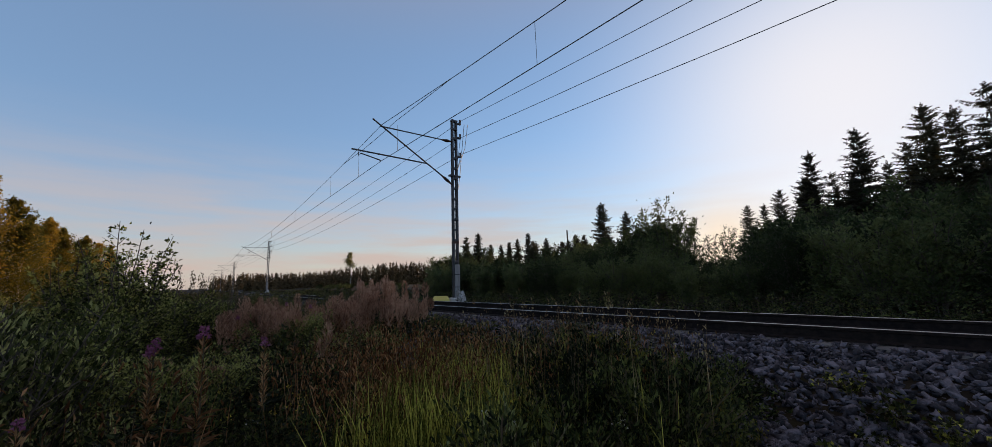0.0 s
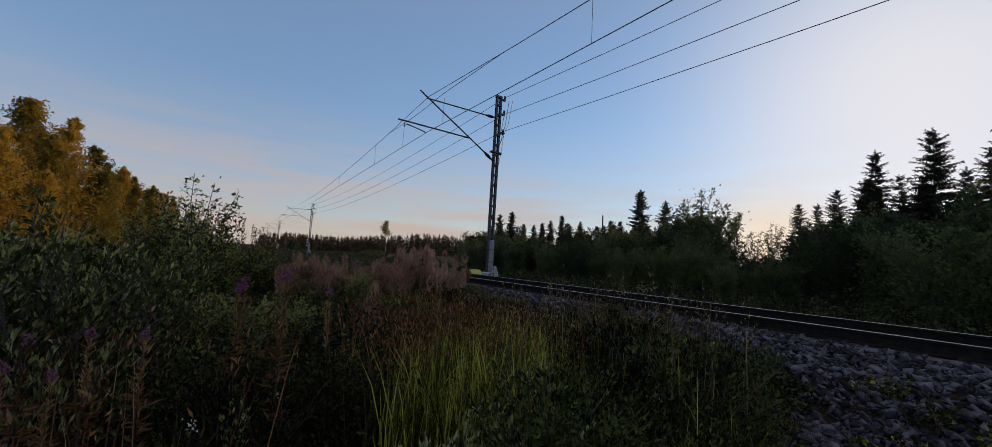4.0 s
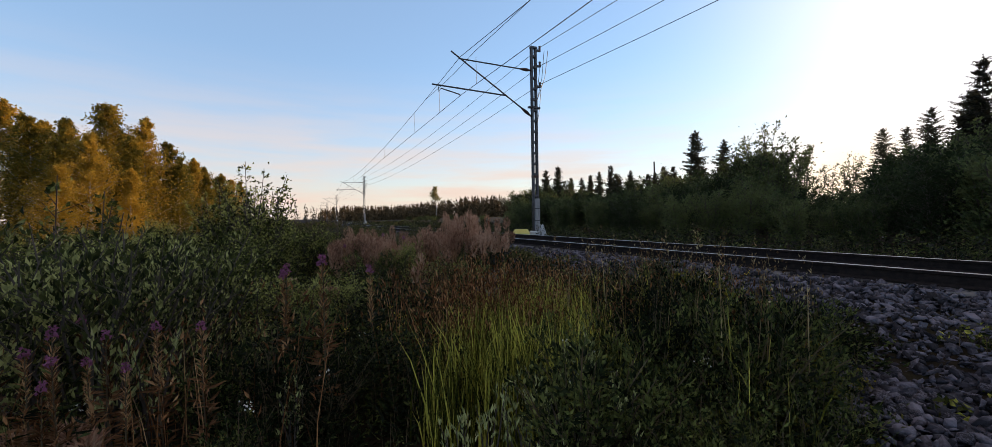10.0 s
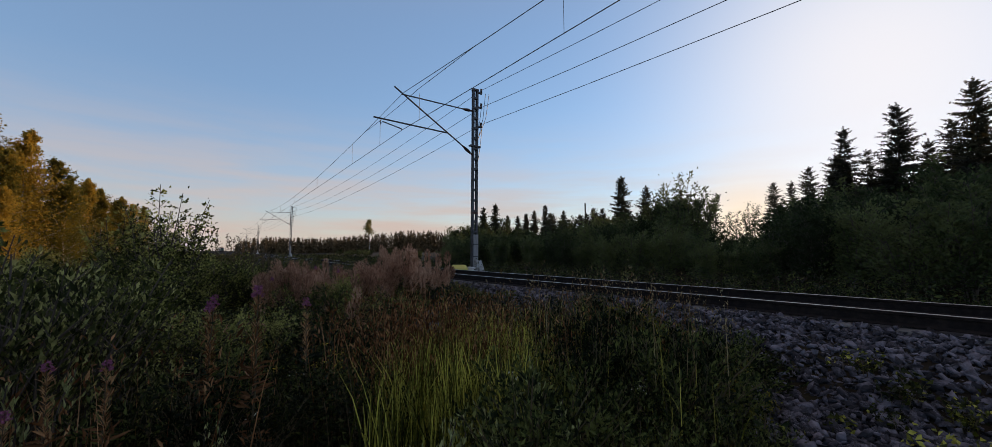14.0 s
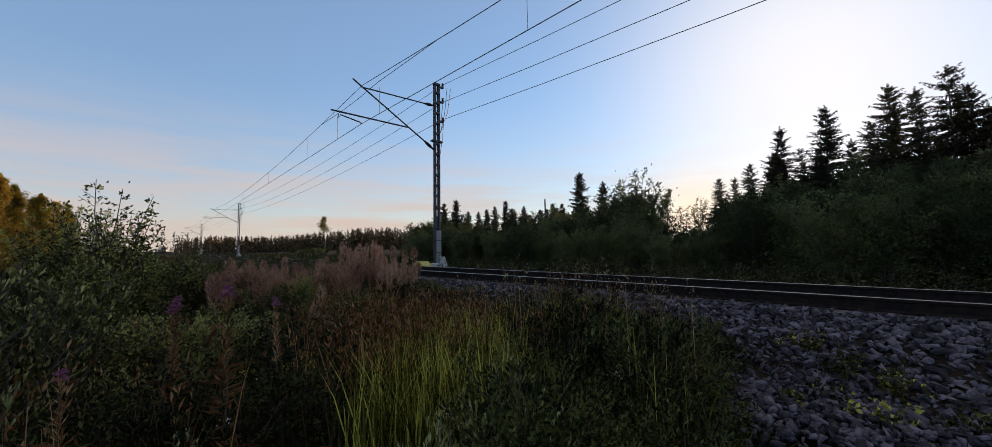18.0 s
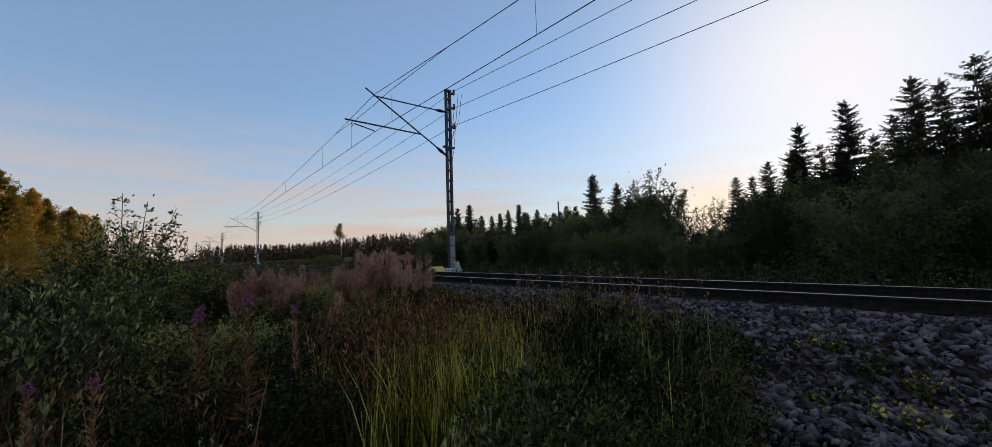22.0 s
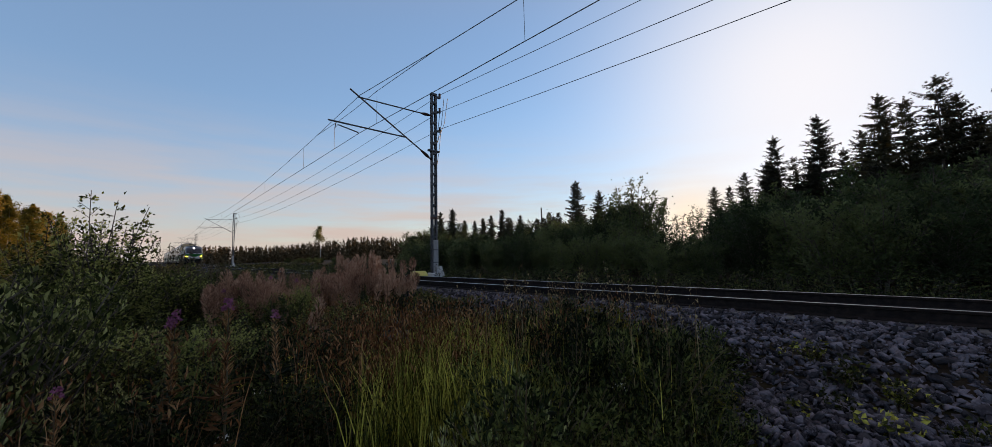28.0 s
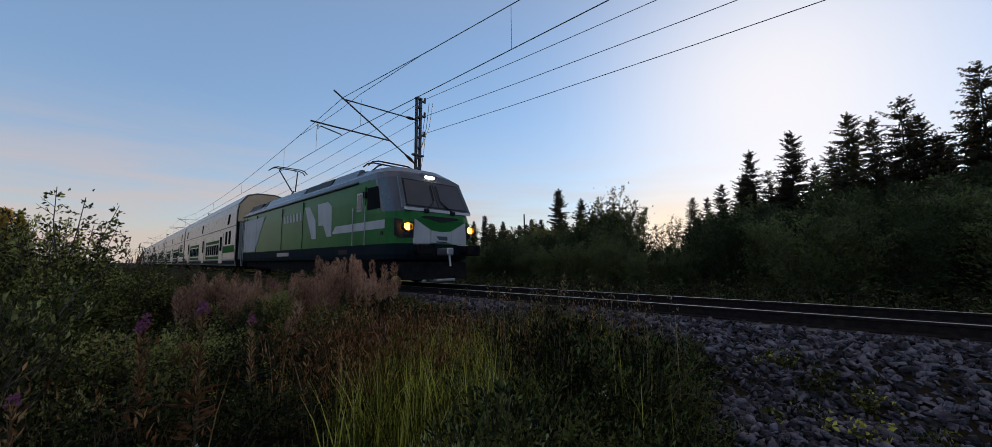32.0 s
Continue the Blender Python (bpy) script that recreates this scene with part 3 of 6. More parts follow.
def spruce_mesh(seed, H, width, gap=0.0145):
    """Needle-clad boughs of a spruce in close, drooping tiers, as one crown mesh, and its trunk with bare bough stems."""
    rng = np.random.default_rng(seed)
    P, D, L, Wd = [], [], [], []
    lop = rng.uniform(0, 6)
    trunk = Geo().tube([(0, 0, -0.4), (0, 0, H * 0.5), (0, 0, H)], [0.012 * H, 0.008 * H, 0.004], 7)
    z = 0.04 * H
    while z < H * 0.97:
        f = 1 - z / H
        reach = width * (min(1.0, 1.3 * f) ** 0.66) * rng.uniform(0.6, 1.1) + 0.16
        for k in range(rng.integers(5, 8)):
            a = rng.uniform(0, 2 * np.pi)
            rr = reach * rng.uniform(0.35, 1.1) * (1 + 0.28 * math.sin(2 * a + 9 * f + lop) * math.sin(23 * f + lop))
            d = np.array([math.cos(a), math.sin(a), 0])
            zz = z + rng.normal() * 0.018 * H
            droop = rng.uniform(0.15, 0.55) * (0.35 + f)
            path = lambda s: d * rr * s + [0, 0, zz + (0.12 + 0.5 * (1 - f) ** 3) * rr * s - droop * rr * s * s + 0.3 * rr * max(0, s - 0.6)]
            trunk.tube([path(0), path(0.5), path(1.0)], [0.03 * f + 0.008, 0.02 * f + 0.006, 0.004], 3)
            n = max(5, int(rr / 0.13))
            for j in range(n):
                s = 0.06 + 0.94 * (j + rng.uniform(0.3, 1)) / n
                c = path(s)
                for side in (-1, 1, -1, 1):
                    sd = np.array([-d[1], d[0], 0]) * side
                    P.append(c)
                    D.append(d * rng.uniform(0.3, 1.0) + sd * rng.uniform(0.1, 1.0) + [0, 0, rng.uniform(-1.0, 0.3)])
                    L.append(rng.uniform(0.45, 1.1) * (0.22 + 0.24 * f ** 0.6) * (0.8 + 0.3 * (1 - s)))
                    Wd.append(L[-1] * rng.uniform(0.26, 0.42))
        z += H * gap * rng.uniform(0.5, 1.5)
    for s in np.linspace(0.94, 1.0, 7):
        for k in range(5):
            a = rng.uniform(0, 2 * np.pi)
            P.append(np.array([0, 0, H * s]))
            D.append([math.cos(a), math.sin(a), 1.0])
            L.append(0.12 + 0.3 * (1 - s) / 0.06)
            Wd.append(0.09)
    V, F = leaf_arrays(np.array(P), np.array(D), np.array(L), np.array(Wd), rng)
    return array_mesh("crown", V, F), trunk.mesh("trunk")


def tall_birch_mesh(seed, H, width, n_leaf, leaf_len, low=0.58, boughs=60):
    """A tall birch with a bare lower stem, and leaves clustered along its rising boughs."""
    rng = np.random.default_rng(seed)
    g = Geo()
    tips = []
    pts = [np.array([0, 0, H * f]) + rng.normal(size=3) * 0.03 * H * f * [1, 1, 0] for f in np.linspace(-0.06, 1, 6)]
    r0 = 0.009 * H + 0.01
    g.tube(pts, [r0 * (1 - 0.9 * i / 5) for i in range(6)], 5)
    for k in range(boughs):
        f = rng.uniform(low, 0.97)
        i = f * 5
        c = pts[int(i)] + (pts[min(5, int(i) + 1)] - pts[int(i)]) * (i % 1)
        b = rng.uniform(0, 2 * np.pi)
        reach = width * 0.5 * ((1.03 - f) / (1.03 - low)) ** 0.65 * rng.uniform(0.45, 1.15)
        end = c + np.array([math.cos(b) * reach, math.sin(b) * reach, reach * rng.uniform(0.25, 0.9)])
        g.tube([c, (c + end) / 2 + [0, 0, 0.08 * reach], end], [0.3 * r0, 0.2 * r0, 0.05 * r0], 4)
        for q in np.linspace(0.35, 1.0, 5):
            tips.append((c + (end - c) * q, reach))
    tips.append((pts[-1], 0.2 * width))
    weight = np.array([(q[1] + 0.06 * width) ** 0.6 for q in tips])
    idx = rng.choice(len(tips), n_leaf, p=weight / weight.sum())
    C = np.array([tips[i][0] for i in idx])
    spread = np.array([tips[i][1] for i in idx])[:, None] * 0.22 + 0.015 * H
    P = C + np.clip(rng.normal(size=(n_leaf, 3)), -1.4, 1.4) * spread
    L = leaf_len * rng.uniform(0.7, 1.3, n_leaf)
    V, F = leaf_arrays(P, rng.normal(size=(n_leaf, 3)) + [0, 0, -0.35], L, L * 0.62, rng)
    return array_mesh("crown", V, F), g.mesh("trunk")


def shoot_shrub(seed, H, width, shoots, twigs, leaves, leaf_len, ratio, arch=0.6, low=0.12, up=0.5, scatter=0.25):
    """A shrub of shoots that rise from one base and arch outwards, with side twigs and leaves set along them."""
    rng = np.random.default_rng(seed)
    g = Geo()
    P, D = [], []
    for s in range(shoots):
        a = 2.4 * s + rng.uniform(-0.5, 0.5)
        lean = 0.42 * width * rng.uniform(0.05, 1.0) ** 0.6
        h = H * rng.uniform(0.72, 1.0) * (1 - 0.4 * lean / width)
        d = np.array([math.cos(a), math.sin(a), 0.0])
        w = rng.normal(size=(6, 3)) * 0.018 * H
        pts = [d * (0.03 * width + lean * max(f, 0) ** (1 + arch)) + [0, 0, h * f] + w[i] * max(f, 0) for i, f in enumerate(np.linspace(-0.05, 1, 6))]
        r0 = 0.005 * H + 0.004
        g.tube(pts, [r0 * (1 - 0.15 * i) for i in range(6)], 4)
        runs = []
        for k in range(twigs):
            f = low + (0.97 - low) * (k + rng.uniform(0, 1)) / twigs
            i = f * 5
            c = pts[int(i)] + (pts[min(5, int(i) + 1)] - pts[int(i)]) * (i % 1)
            b = rng.uniform(0, 2 * np.pi)
            reach = 0.34 * width * (1.12 - f) ** 0.8 * rng.uniform(0.4, 1.1)
            end = c + np.array([math.cos(b) * reach, math.sin(b) * reach, reach * rng.uniform(0.25, 1.1)])
            if reach > 0.1:
                g.tube([c, end], [0.3 * r0, 0.12 * r0], 3)
            runs.append((c, end))
        runs.append((pts[3], pts[5]))
        for c, end in runs:
            q = rng.uniform(0.15, 1.0, leaves)[:, None]
            along = end - c
            size = np.linalg.norm(along)
            side = rng.normal(size=(leaves, 3))
            P.append(c + along * q + side * scatter * 0.3 * size)
            D.append(unit(along[None]) * 0.8 + unit(side) * 0.9 + [0, 0, up])
    P, D = np.concatenate(P), np.concatenate(D)
    P[:, 2] = np.maximum(P[:, 2], 0.03)
    L = leaf_len * rng.uniform(0.6, 1.25, len(P))
    return array_mesh("crown", *leaf_arrays(P, D, L, L * ratio, rng)), g.mesh("trunk")


def birch_mesh(seed, H, width, boughs=120, sprays=9, leaves=9, leaf_len=0.15):
    """A young birch: a slim pointed crown of rising boughs with loose sprays of leaves, ragged at the outline."""
    rng = np.random.default_rng(seed)
    bend = rng.normal(size=2) * 0.03 * H
    stem = lambda f: np.array([bend[0] * math.sin(3 * f), bend[1] * math.sin(2.3 * f), H * f])
    g = Geo().tube([stem(f) - [0, 0, 0.3 if f == 0 else 0] for f in np.linspace(0, 1, 8)], [0.011 * H * (1 - 0.95 * i / 7) for i in range(8)], 6)
    P, D = [], []
    for k in range(boughs):
        f = 0.03 + 0.96 * ((k + rng.uniform(0, 1)) / boughs) ** 0.9
        a = rng.uniform(0, 2 * np.pi)
        reach = width * 0.56 * (1.02 - f) ** 0.85 * rng.uniform(0.25, 1.2) + 0.06
        rise = rng.uniform(0.3, 1.3)
        c = stem(f)
        way = np.array([math.cos(a), math.sin(a), 0.0])
        tip = lambda q: c + way * reach * q + [0, 0, reach * (rise * q - 0.35 * q * q)]
        g.tube([tip(0), tip(0.5), tip(1.0)], [0.014 * (1.1 - f) + 0.004, 0.008, 0.002], 3)
        for j in range(sprays):
            q = 0.2 + 0.8 * (j + rng.uniform(0, 1)) / sprays
            P.append(tip(q) + rng.normal(size=(leaves, 3)) * (0.04 + 0.085 * reach) * [1, 1, 1.4])
            D.append(rng.normal(size=(leaves, 3)) * 0.7 + way * 0.5 + [0, 0, -0.4])
    P, D = np.concatenate(P), np.concatenate(D)
    P[:, 2] = np.maximum(P[:, 2], 0.05)
    L = leaf_len * rng.uniform(0.6, 1.3, len(P))
    return array_mesh("crown", *leaf_arrays(P, D, L, L * 0.6, rng)), g.mesh("trunk")


def make_kind(name, meshes, leaf_mat, bark_mat, label, category, group):
    ob = thing(name, label, category, group=group)
    part("trunk", meshes[1], bark_mat, ob)
    part("crown", meshes[0], leaf_mat, ob)
    return ob


class Stand:
    """One built plant after another: the first of each variant is built, the rest are copies."""

    def __init__(self, builder, n, height):
        self.builder, self.n, self.height, self.made, self.count = builder, n, height, {}, 0

    def put(self, x, y, h, turn, label="", sink=0.0, wide=1.0):
        k = self.count % self.n
        self.count += 1
        s = h / self.height
        m = pose(x, y, float(ground_z(x, y)) - sink, 0, 0, turn)
        if k not in self.made:
            self.made[k] = ob = self.builder(k)
            ob.matrix_basis = m
        else:
            ob = copy_thing(self.made[k], m)
        ob.scale = (s * wide, s * wide, s)
        if label:
            tagged(ob, label)
        return ob


spruces = Stand(lambda k: make_kind("spruce_tree", spruce_mesh(11 + k, 14.0, (3.1, 2.7, 3.5)[k]), M_SPRUCE, M_BARK, "tall dark green spruce at the forest edge", "spruce tree", "spruces of the forest edge"), 3, 14.0)
small_spruces = Stand(lambda k: make_kind("spruce_tree", spruce_mesh(21 + k, 10.0, (1.8, 2.0)[k]), M_SPRUCE, M_BARK, "slim dark spruce in a row behind the bushes", "spruce tree", "slim spruces"), 2, 10.0)
birches = Stand(lambda k: make_kind("birch_tree", birch_mesh(31 + k, 7.5, (4.9, 4.2, 5.4, 4.5)[k], 150, 10, 8, 0.125), M_SUNLIT_BIRCH, M_BIRCH_BARK, "birch with the gold of the low sun put into its leaf colour", "birch tree", "birches beside the line"), 4, 7.5)
bushes = Stand(lambda k: make_kind("bush", shoot_shrub(41 + k, 4.0, (3.2, 3.8, 2.8, 3.4)[k], 11, 34, 13, 0.13, 0.5, scatter=0.5), M_THICKET, M_BARK, "dense dark green thicket bush across the track", "bush", "thicket across the track"), 4, 4.0)
tall_bushes = Stand(lambda k: make_kind("young_birch", shoot_shrub(46 + k, 6.0, (3.4, 4.0, 3.0)[k], 10, 60, 10, 0.125, 0.55, 0.5, 0.06, 0.5, 0.45), M_THICKET, M_BARK, "young birch standing above the dark thicket", "birch tree", "young birches across the track"), 3, 6.0)
thin_birches = Stand(lambda k: make_kind("thin_birch", shoot_shrub(131 + k, 6.0, (3.6, 3.0)[k], 8, 17, 7, 0.15, 0.6, 0.5, 0.3, 0.0, 0.4), M_THICKET, M_BARK, "thin young birch with sparse leaves against the evening glow", "birch tree", "young birches across the track"), 2, 6.0)
pines = Stand(lambda k: make_kind("pine_tree", spruce_mesh(51 + k, 9.5, 1.9, 0.016), M_SPRUCE, M_BARK, "dark pine above the bushes", "pine tree", "pines"), 2, 9.5)


TALL = [(41.0, -4.9, 9.1), (41.5, -7.6, 12.5), (43.7, -8.8, 10.4), (42.0, -11.2, 13.9), (42.1, -13.0, 10.3), (44.2, -14.2, 12.0), (40.2, -15.7, 14.2), (42.2, -17.3, 13.9),
        (38.1, -19.0, 14.1), (40.0, -20.1, 12.9), (39.9, -21.0, 11.1), (35.6, -22.9, 14.9), (36.0, -25.5, 14.5), (39.0, -28.0, 15.0), (35.0, -31.0, 14.0), (40.2, -2.1, 7.8), (42.6, -3.0, 8.1), (46.0, -6.0, 9.0), (47.0, -10.0, 10.5), (48, -16, 11.5), (46, -22, 12)]
for x, y, top in TALL:
    spruces.put(x, y, top + 0.4, RNG.uniform(0, 360))
for i in range(95):
    y = RNG.uniform(-60, -3)
    spruces.put(RNG.uniform(42, 62) if y > -24 else RNG.uniform(24, 55), y, RNG.uniform(7.5, 11.5) if y > -24 else RNG.uniform(11, 16), RNG.uniform(0, 360))
for x, y, top in [(63.6, 67.8, 9.8), (65.7, 65.9, 9.7), (68.7, 65.9, 10.5), (67.6, 61.4, 10.9), (63.9, 53.7, 11.4), (39.6, 11.9, 8.8)]:
    small_spruces.put(x, y, top + 0.75, RNG.uniform(0, 360))
pines.put(32.2, 10.6, 9.9, 40)
for x, y, top in [(35.5, 41.5, 8.6), (37.2, 40.2, 9.2)]:
    pines.put(x, y, top + 0.5, RNG.uniform(0, 360))
for x, y, top in [(33.3, 27.8, 5.7), (28.8, 18.1, 5.2), (26.1, 8.8, 5.1), (44.0, 30.0, 7.4), (47.0, 26.0, 7.6)]:
    small_spruces.put(x, y, top + 0.6, RNG.uniform(0, 360))
snag = tagged(part("dead_trunk", Geo().tube([(0, 0, -0.5), (0.05, 0, 4), (0, 0.05, 8.3)], [0.16, 0.13, 0.1], 7), M_BARK), "bare dead trunk standing among the bushes", "dead tree")
snag.matrix_basis = pose(39.2, 21.4, -0.4)
for x, y, top in [(24.0, 29.0, 4.1)]:
    bushes.put(x, y, top + 0.9, RNG.uniform(0, 360))
for x, y, top in [(36.2, 43.1, 7.6), (34.5, 41, 6.6), (38.6, 40.0, 7.4), (40.7, 53.8, 7.4), (42.5, 52.0, 6.6), (29.9, 16.9, 5.0), (20.3, -0.7, 5.3), (19.1, -2.6, 5.6), (19.5, -3.6, 4.9), (19.8, -1.7, 5.4), (36, -5.5, 5.6), (38, -4.2, 5.9), (40, -6.6, 6.6), (34.5, -6.6, 5.3), (43, -4.2, 6.2), (41, -8.5, 7.0), (37.5, -8.0, 6.2), (46, -5.5, 6.8), (37.4, 23.6, 6.3), (36, 17, 6.2), (34, 7, 6.4)]:
    tall_bushes.put(x, y, top + 1.2, RNG.uniform(0, 360), wide=1.2)


def thicket_top(y):
    """How high the thicket across the track reaches at y."""
    return np.interp(y, [-40, -18.4, -14.3, -10.4, -8.9, -7.2, -5.0, -3.8, -0.8, 1.3, 4.4, 7.7, 10.6, 15.2, 30, 60, 120], [4.4, 4.2, 4.2, 3.7, 3.0, 1.6, 1.5, 2.7, 3.4, 3.5, 3.1, 2.7, 2.6, 2.9, 3.6, 4.4, 5.0])


for row, x0 in enumerate((13.5, 17.0, 21.5, 27.0)):
    y = -42.0
    while y < 16 + 6 * row:
        x = x0 + RNG.uniform(-1.3, 1.3)
        k = (x + 7.8) / 26.5
        yy = -16 + (y + 16) / k
        (tall_bushes if row > 1 and RNG.random() < 0.35 and not -8 < yy < -3.8 else bushes).put(x, y, (float(thicket_top(yy)) - 0.7) * k * (RNG.uniform(0.6, 0.95) if row == 0 else RNG.uniform(0.85, 1.25)) + 1.7, RNG.uniform(0, 360), wide=1.15)
        y += RNG.uniform(1.3, 2.2) * (0.8 + 0.15 * row)
for x, y, h in [(22.5, -19, 4.6), (24, -15.5, 5.2), (21.5, -11.5, 4.0), (23, -8.5, 3.2), (19.5, 4.5, 3.6), (24, 1.5, 4.4), (22.0, 7.5, 3.9), (26.5, 12.0, 4.3), (18.0, -17.5, 3.6), (25, 15, 4.6)]:
    small_spruces.put(x, y, h + 1.0, RNG.uniform(0, 360), "young spruce standing in the thicket", wide=1.3)
for i in range(44):
    y = RNG.uniform(16, 130)
    x = float(line_x(y)) + RNG.uniform(11, 22) + 0.12 * y
    bushes.put(x, y, RNG.uniform(0.9, 2.1), RNG.uniform(0, 360), wide=1.5)
BIRCHES_FRONT = [(-19.1, 15.9, 6.2), (-18.1, 18.3, 6.7), (-15.9, 16.9, 7.5), (-14.7, 18.2, 7.0), (-13.6, 19.4, 5.8), (-12.7, 23.6, 5.3), (-11.7, 29.7, 4.4), (-17.0, 12.4, 4.6), (-15.7, 12.8, 5.0), (-14.7, 15.1, 5.4), (-13.5, 23.4, 4.7)]
BIRCHES_BEHIND = [(-21.5, 13.5, 6.3), (-23.5, 15.5, 7.2), (-21.0, 18.5, 7.5), (-26, 12, 6.5), (-13.1, 21.5, 5.2), (-12.4, 26.5, 4.9), (-18.5, 22.0, 6.0), (-16, 25, 5.6), (-29, 8, 7), (-32, 3, 7.5), (-24.5, 9.5, 5.5), (-17.3, 15.0, 5.6)]
BIRCHES_EDGE = [(-16.6, 20.5, 6.6), (-13.0, 25.5, 5.2), (-11.2, 27.5, 4.6), (-10.8, 33, 4.6), (-10.2, 38, 4.8), (-14.0, 30, 5.4), (-19.8, 20.5, 6.8), (-12.8, 18.2, 4.2), (-11.9, 22.0, 4.0), (-11.2, 25.2, 3.6), (-14.2, 13.6, 3.4), (-16.3, 10.8, 3.2), (-18.6, 9.8, 3.4)]
for x, y, top in BIRCHES_FRONT + BIRCHES_BEHIND + BIRCHES_EDGE:
    birches.put(x, y, top + 1.15, RNG.uniform(0, 360))
for x, y, top in [(29.8, -2.1, 4.7), (30.5, -3.2, 4.4), (29, -0.8, 4.4), (31.0, -4.0, 3.9), (19.6, -2.2, 6.3), (18.8, -3.2, 5.9), (20.4, -1.2, 5.7), (33.0, 1.0, 6.0)]:
    thin_birches.put(x, y, top + 1.3, RNG.uniform(0, 360))
lone = make_kind("tall_birch", tall_birch_mesh(95, 16.0, 4.6, 1900, 0.42), M_LIT_LEAF, M_BIRCH_BARK, "tall lone birch rising above the far woods", "birch tree", "")
lone.matrix_basis = pose(63.6, 168, -0.5)


def far_woods():
    """Ragged conifers on the skyline, one mesh."""
    rng = np.random.default_rng(17)
    P, D, L, Wd = [], [], [], []
    n = 850
    b = rng.uniform(4.6, 40, n)
    r = np.where(b < 9, rng.uniform(260, 620, n), rng.uniform(215, 330, n))
    top = np.interp(b, [4.6, 5.4, 6.5, 9, 13, 17, 21, 25, 33, 40], [3.5, 5.0, 8.5, 9.5, 9.2, 9.4, 12.5, 14.5, 16, 17]) * r / 300 * (1.08 - 0.5 * rng.uniform(0, 1, n) ** 0.8)
    for i in range(n):
        x, y = -7.8 + r[i] * math.sin(radians(b[i])), -16 + r[i] * math.cos(radians(b[i]))
        if x < float(line_x(y)) + 8:
            continue
        m = 34
        f = np.linspace(0.05, 1, m)
        a = rng.uniform(0, 2 * np.pi, m)
        h = top[i] + 0.8
        w = h * 0.11 * (1.02 - f) * rng.uniform(0.7, 1.2, m) + 0.15
        P.append(np.stack([np.full(m, x), np.full(m, y), -0.6 + h * f], 1))
        D.append(np.stack([np.cos(a) * w, np.sin(a) * w, 0.1 - 0.35 * w], 1))
        L.append(w + 0.5)
        Wd.append(np.full(m, h * 0.1 + 0.5))
    V, F = leaf_arrays(np.concatenate(P), np.concatenate(D), np.concatenate(L), np.concatenate(Wd), rng)
    ob = part("far_woods", array_mesh("far_woods", V, F), M_FAR_WOODS)
    tagged(ob, "dark conifer woods along the horizon", "woods", kind="stuff")


far_woods()



# ---- weeds, grass and shrubs between the camera's standpoint and the track ----
STAND = np.array([-7.8, -16.0])


def polar(bearing, reach):
    """A place by its bearing (degrees from the line's direction) and distance from the standpoint."""
    b = np.radians(bearing)
    return STAND[0] + reach * np.sin(b), STAND[1] + reach * np.cos(b)


def sector(n, b0, b1, r0, r1, rng):
    b = rng.uniform(b0, b1, n)
    r = np.sqrt(rng.uniform(r0 * r0, r1 * r1, n))
    return polar(b, r)


def keep_off(x, y, edge=-2.0, near=1.5):
    """Only what stands beyond the ballast's edge and not under the camera."""
    r = x - line_x(y)
    ragged = edge + 0.35 * np.sin(1.9 * y) + 0.25 * np.sin(4.7 * y + 1)
    return (r < ragged) & (np.hypot(x - STAND[0], y - STAND[1]) > near)


CREST_BEARING = (4, 9, 20, 26, 29, 33, 36, 40, 46, 52, 58, 64, 70, 73, 75.5, 77.5, 85)
CREST_FALL = (0.02, 0.021, 0.024, 0.027, 0.044, 0.072, 0.1, 0.108, 0.1, 0.088, 0.09, 0.1, 0.118, 0.19, 0.28, 0.36, 0.5)


def crest(x, y):
    """How high the growth of the verge stands: it falls away towards the track, so that the ballast shows beyond it."""
    r = np.hypot(x - STAND[0], y - STAND[1])
    b = np.degrees(np.arctan2(x - STAND[0], y - STAND[1]))
    return np.where(b < 4, 9.0, 0.7 - np.minimum(r, 8.5) * np.interp(b, CREST_BEARING, CREST_FALL)) - ground_z(x, y)


def lowered(x, y, h, rng, play=0.16):
    """Heights h kept under the crest of the verge, unevenly."""
    return np.maximum(np.minimum(h, crest(x, y) * (1.02 - play * rng.uniform(0, 1, np.shape(h)))), 0.08)


def base_points(x, y):
    return np.stack([x, y, ground_z(x, y) - 0.02], 1)


def stuff(name, pairs, material, label, category):
    V, F = joined(*pairs)
    ob = part(name, array_mesh(name, V, F), material)
    return tagged(ob, label, category, kind="stuff")


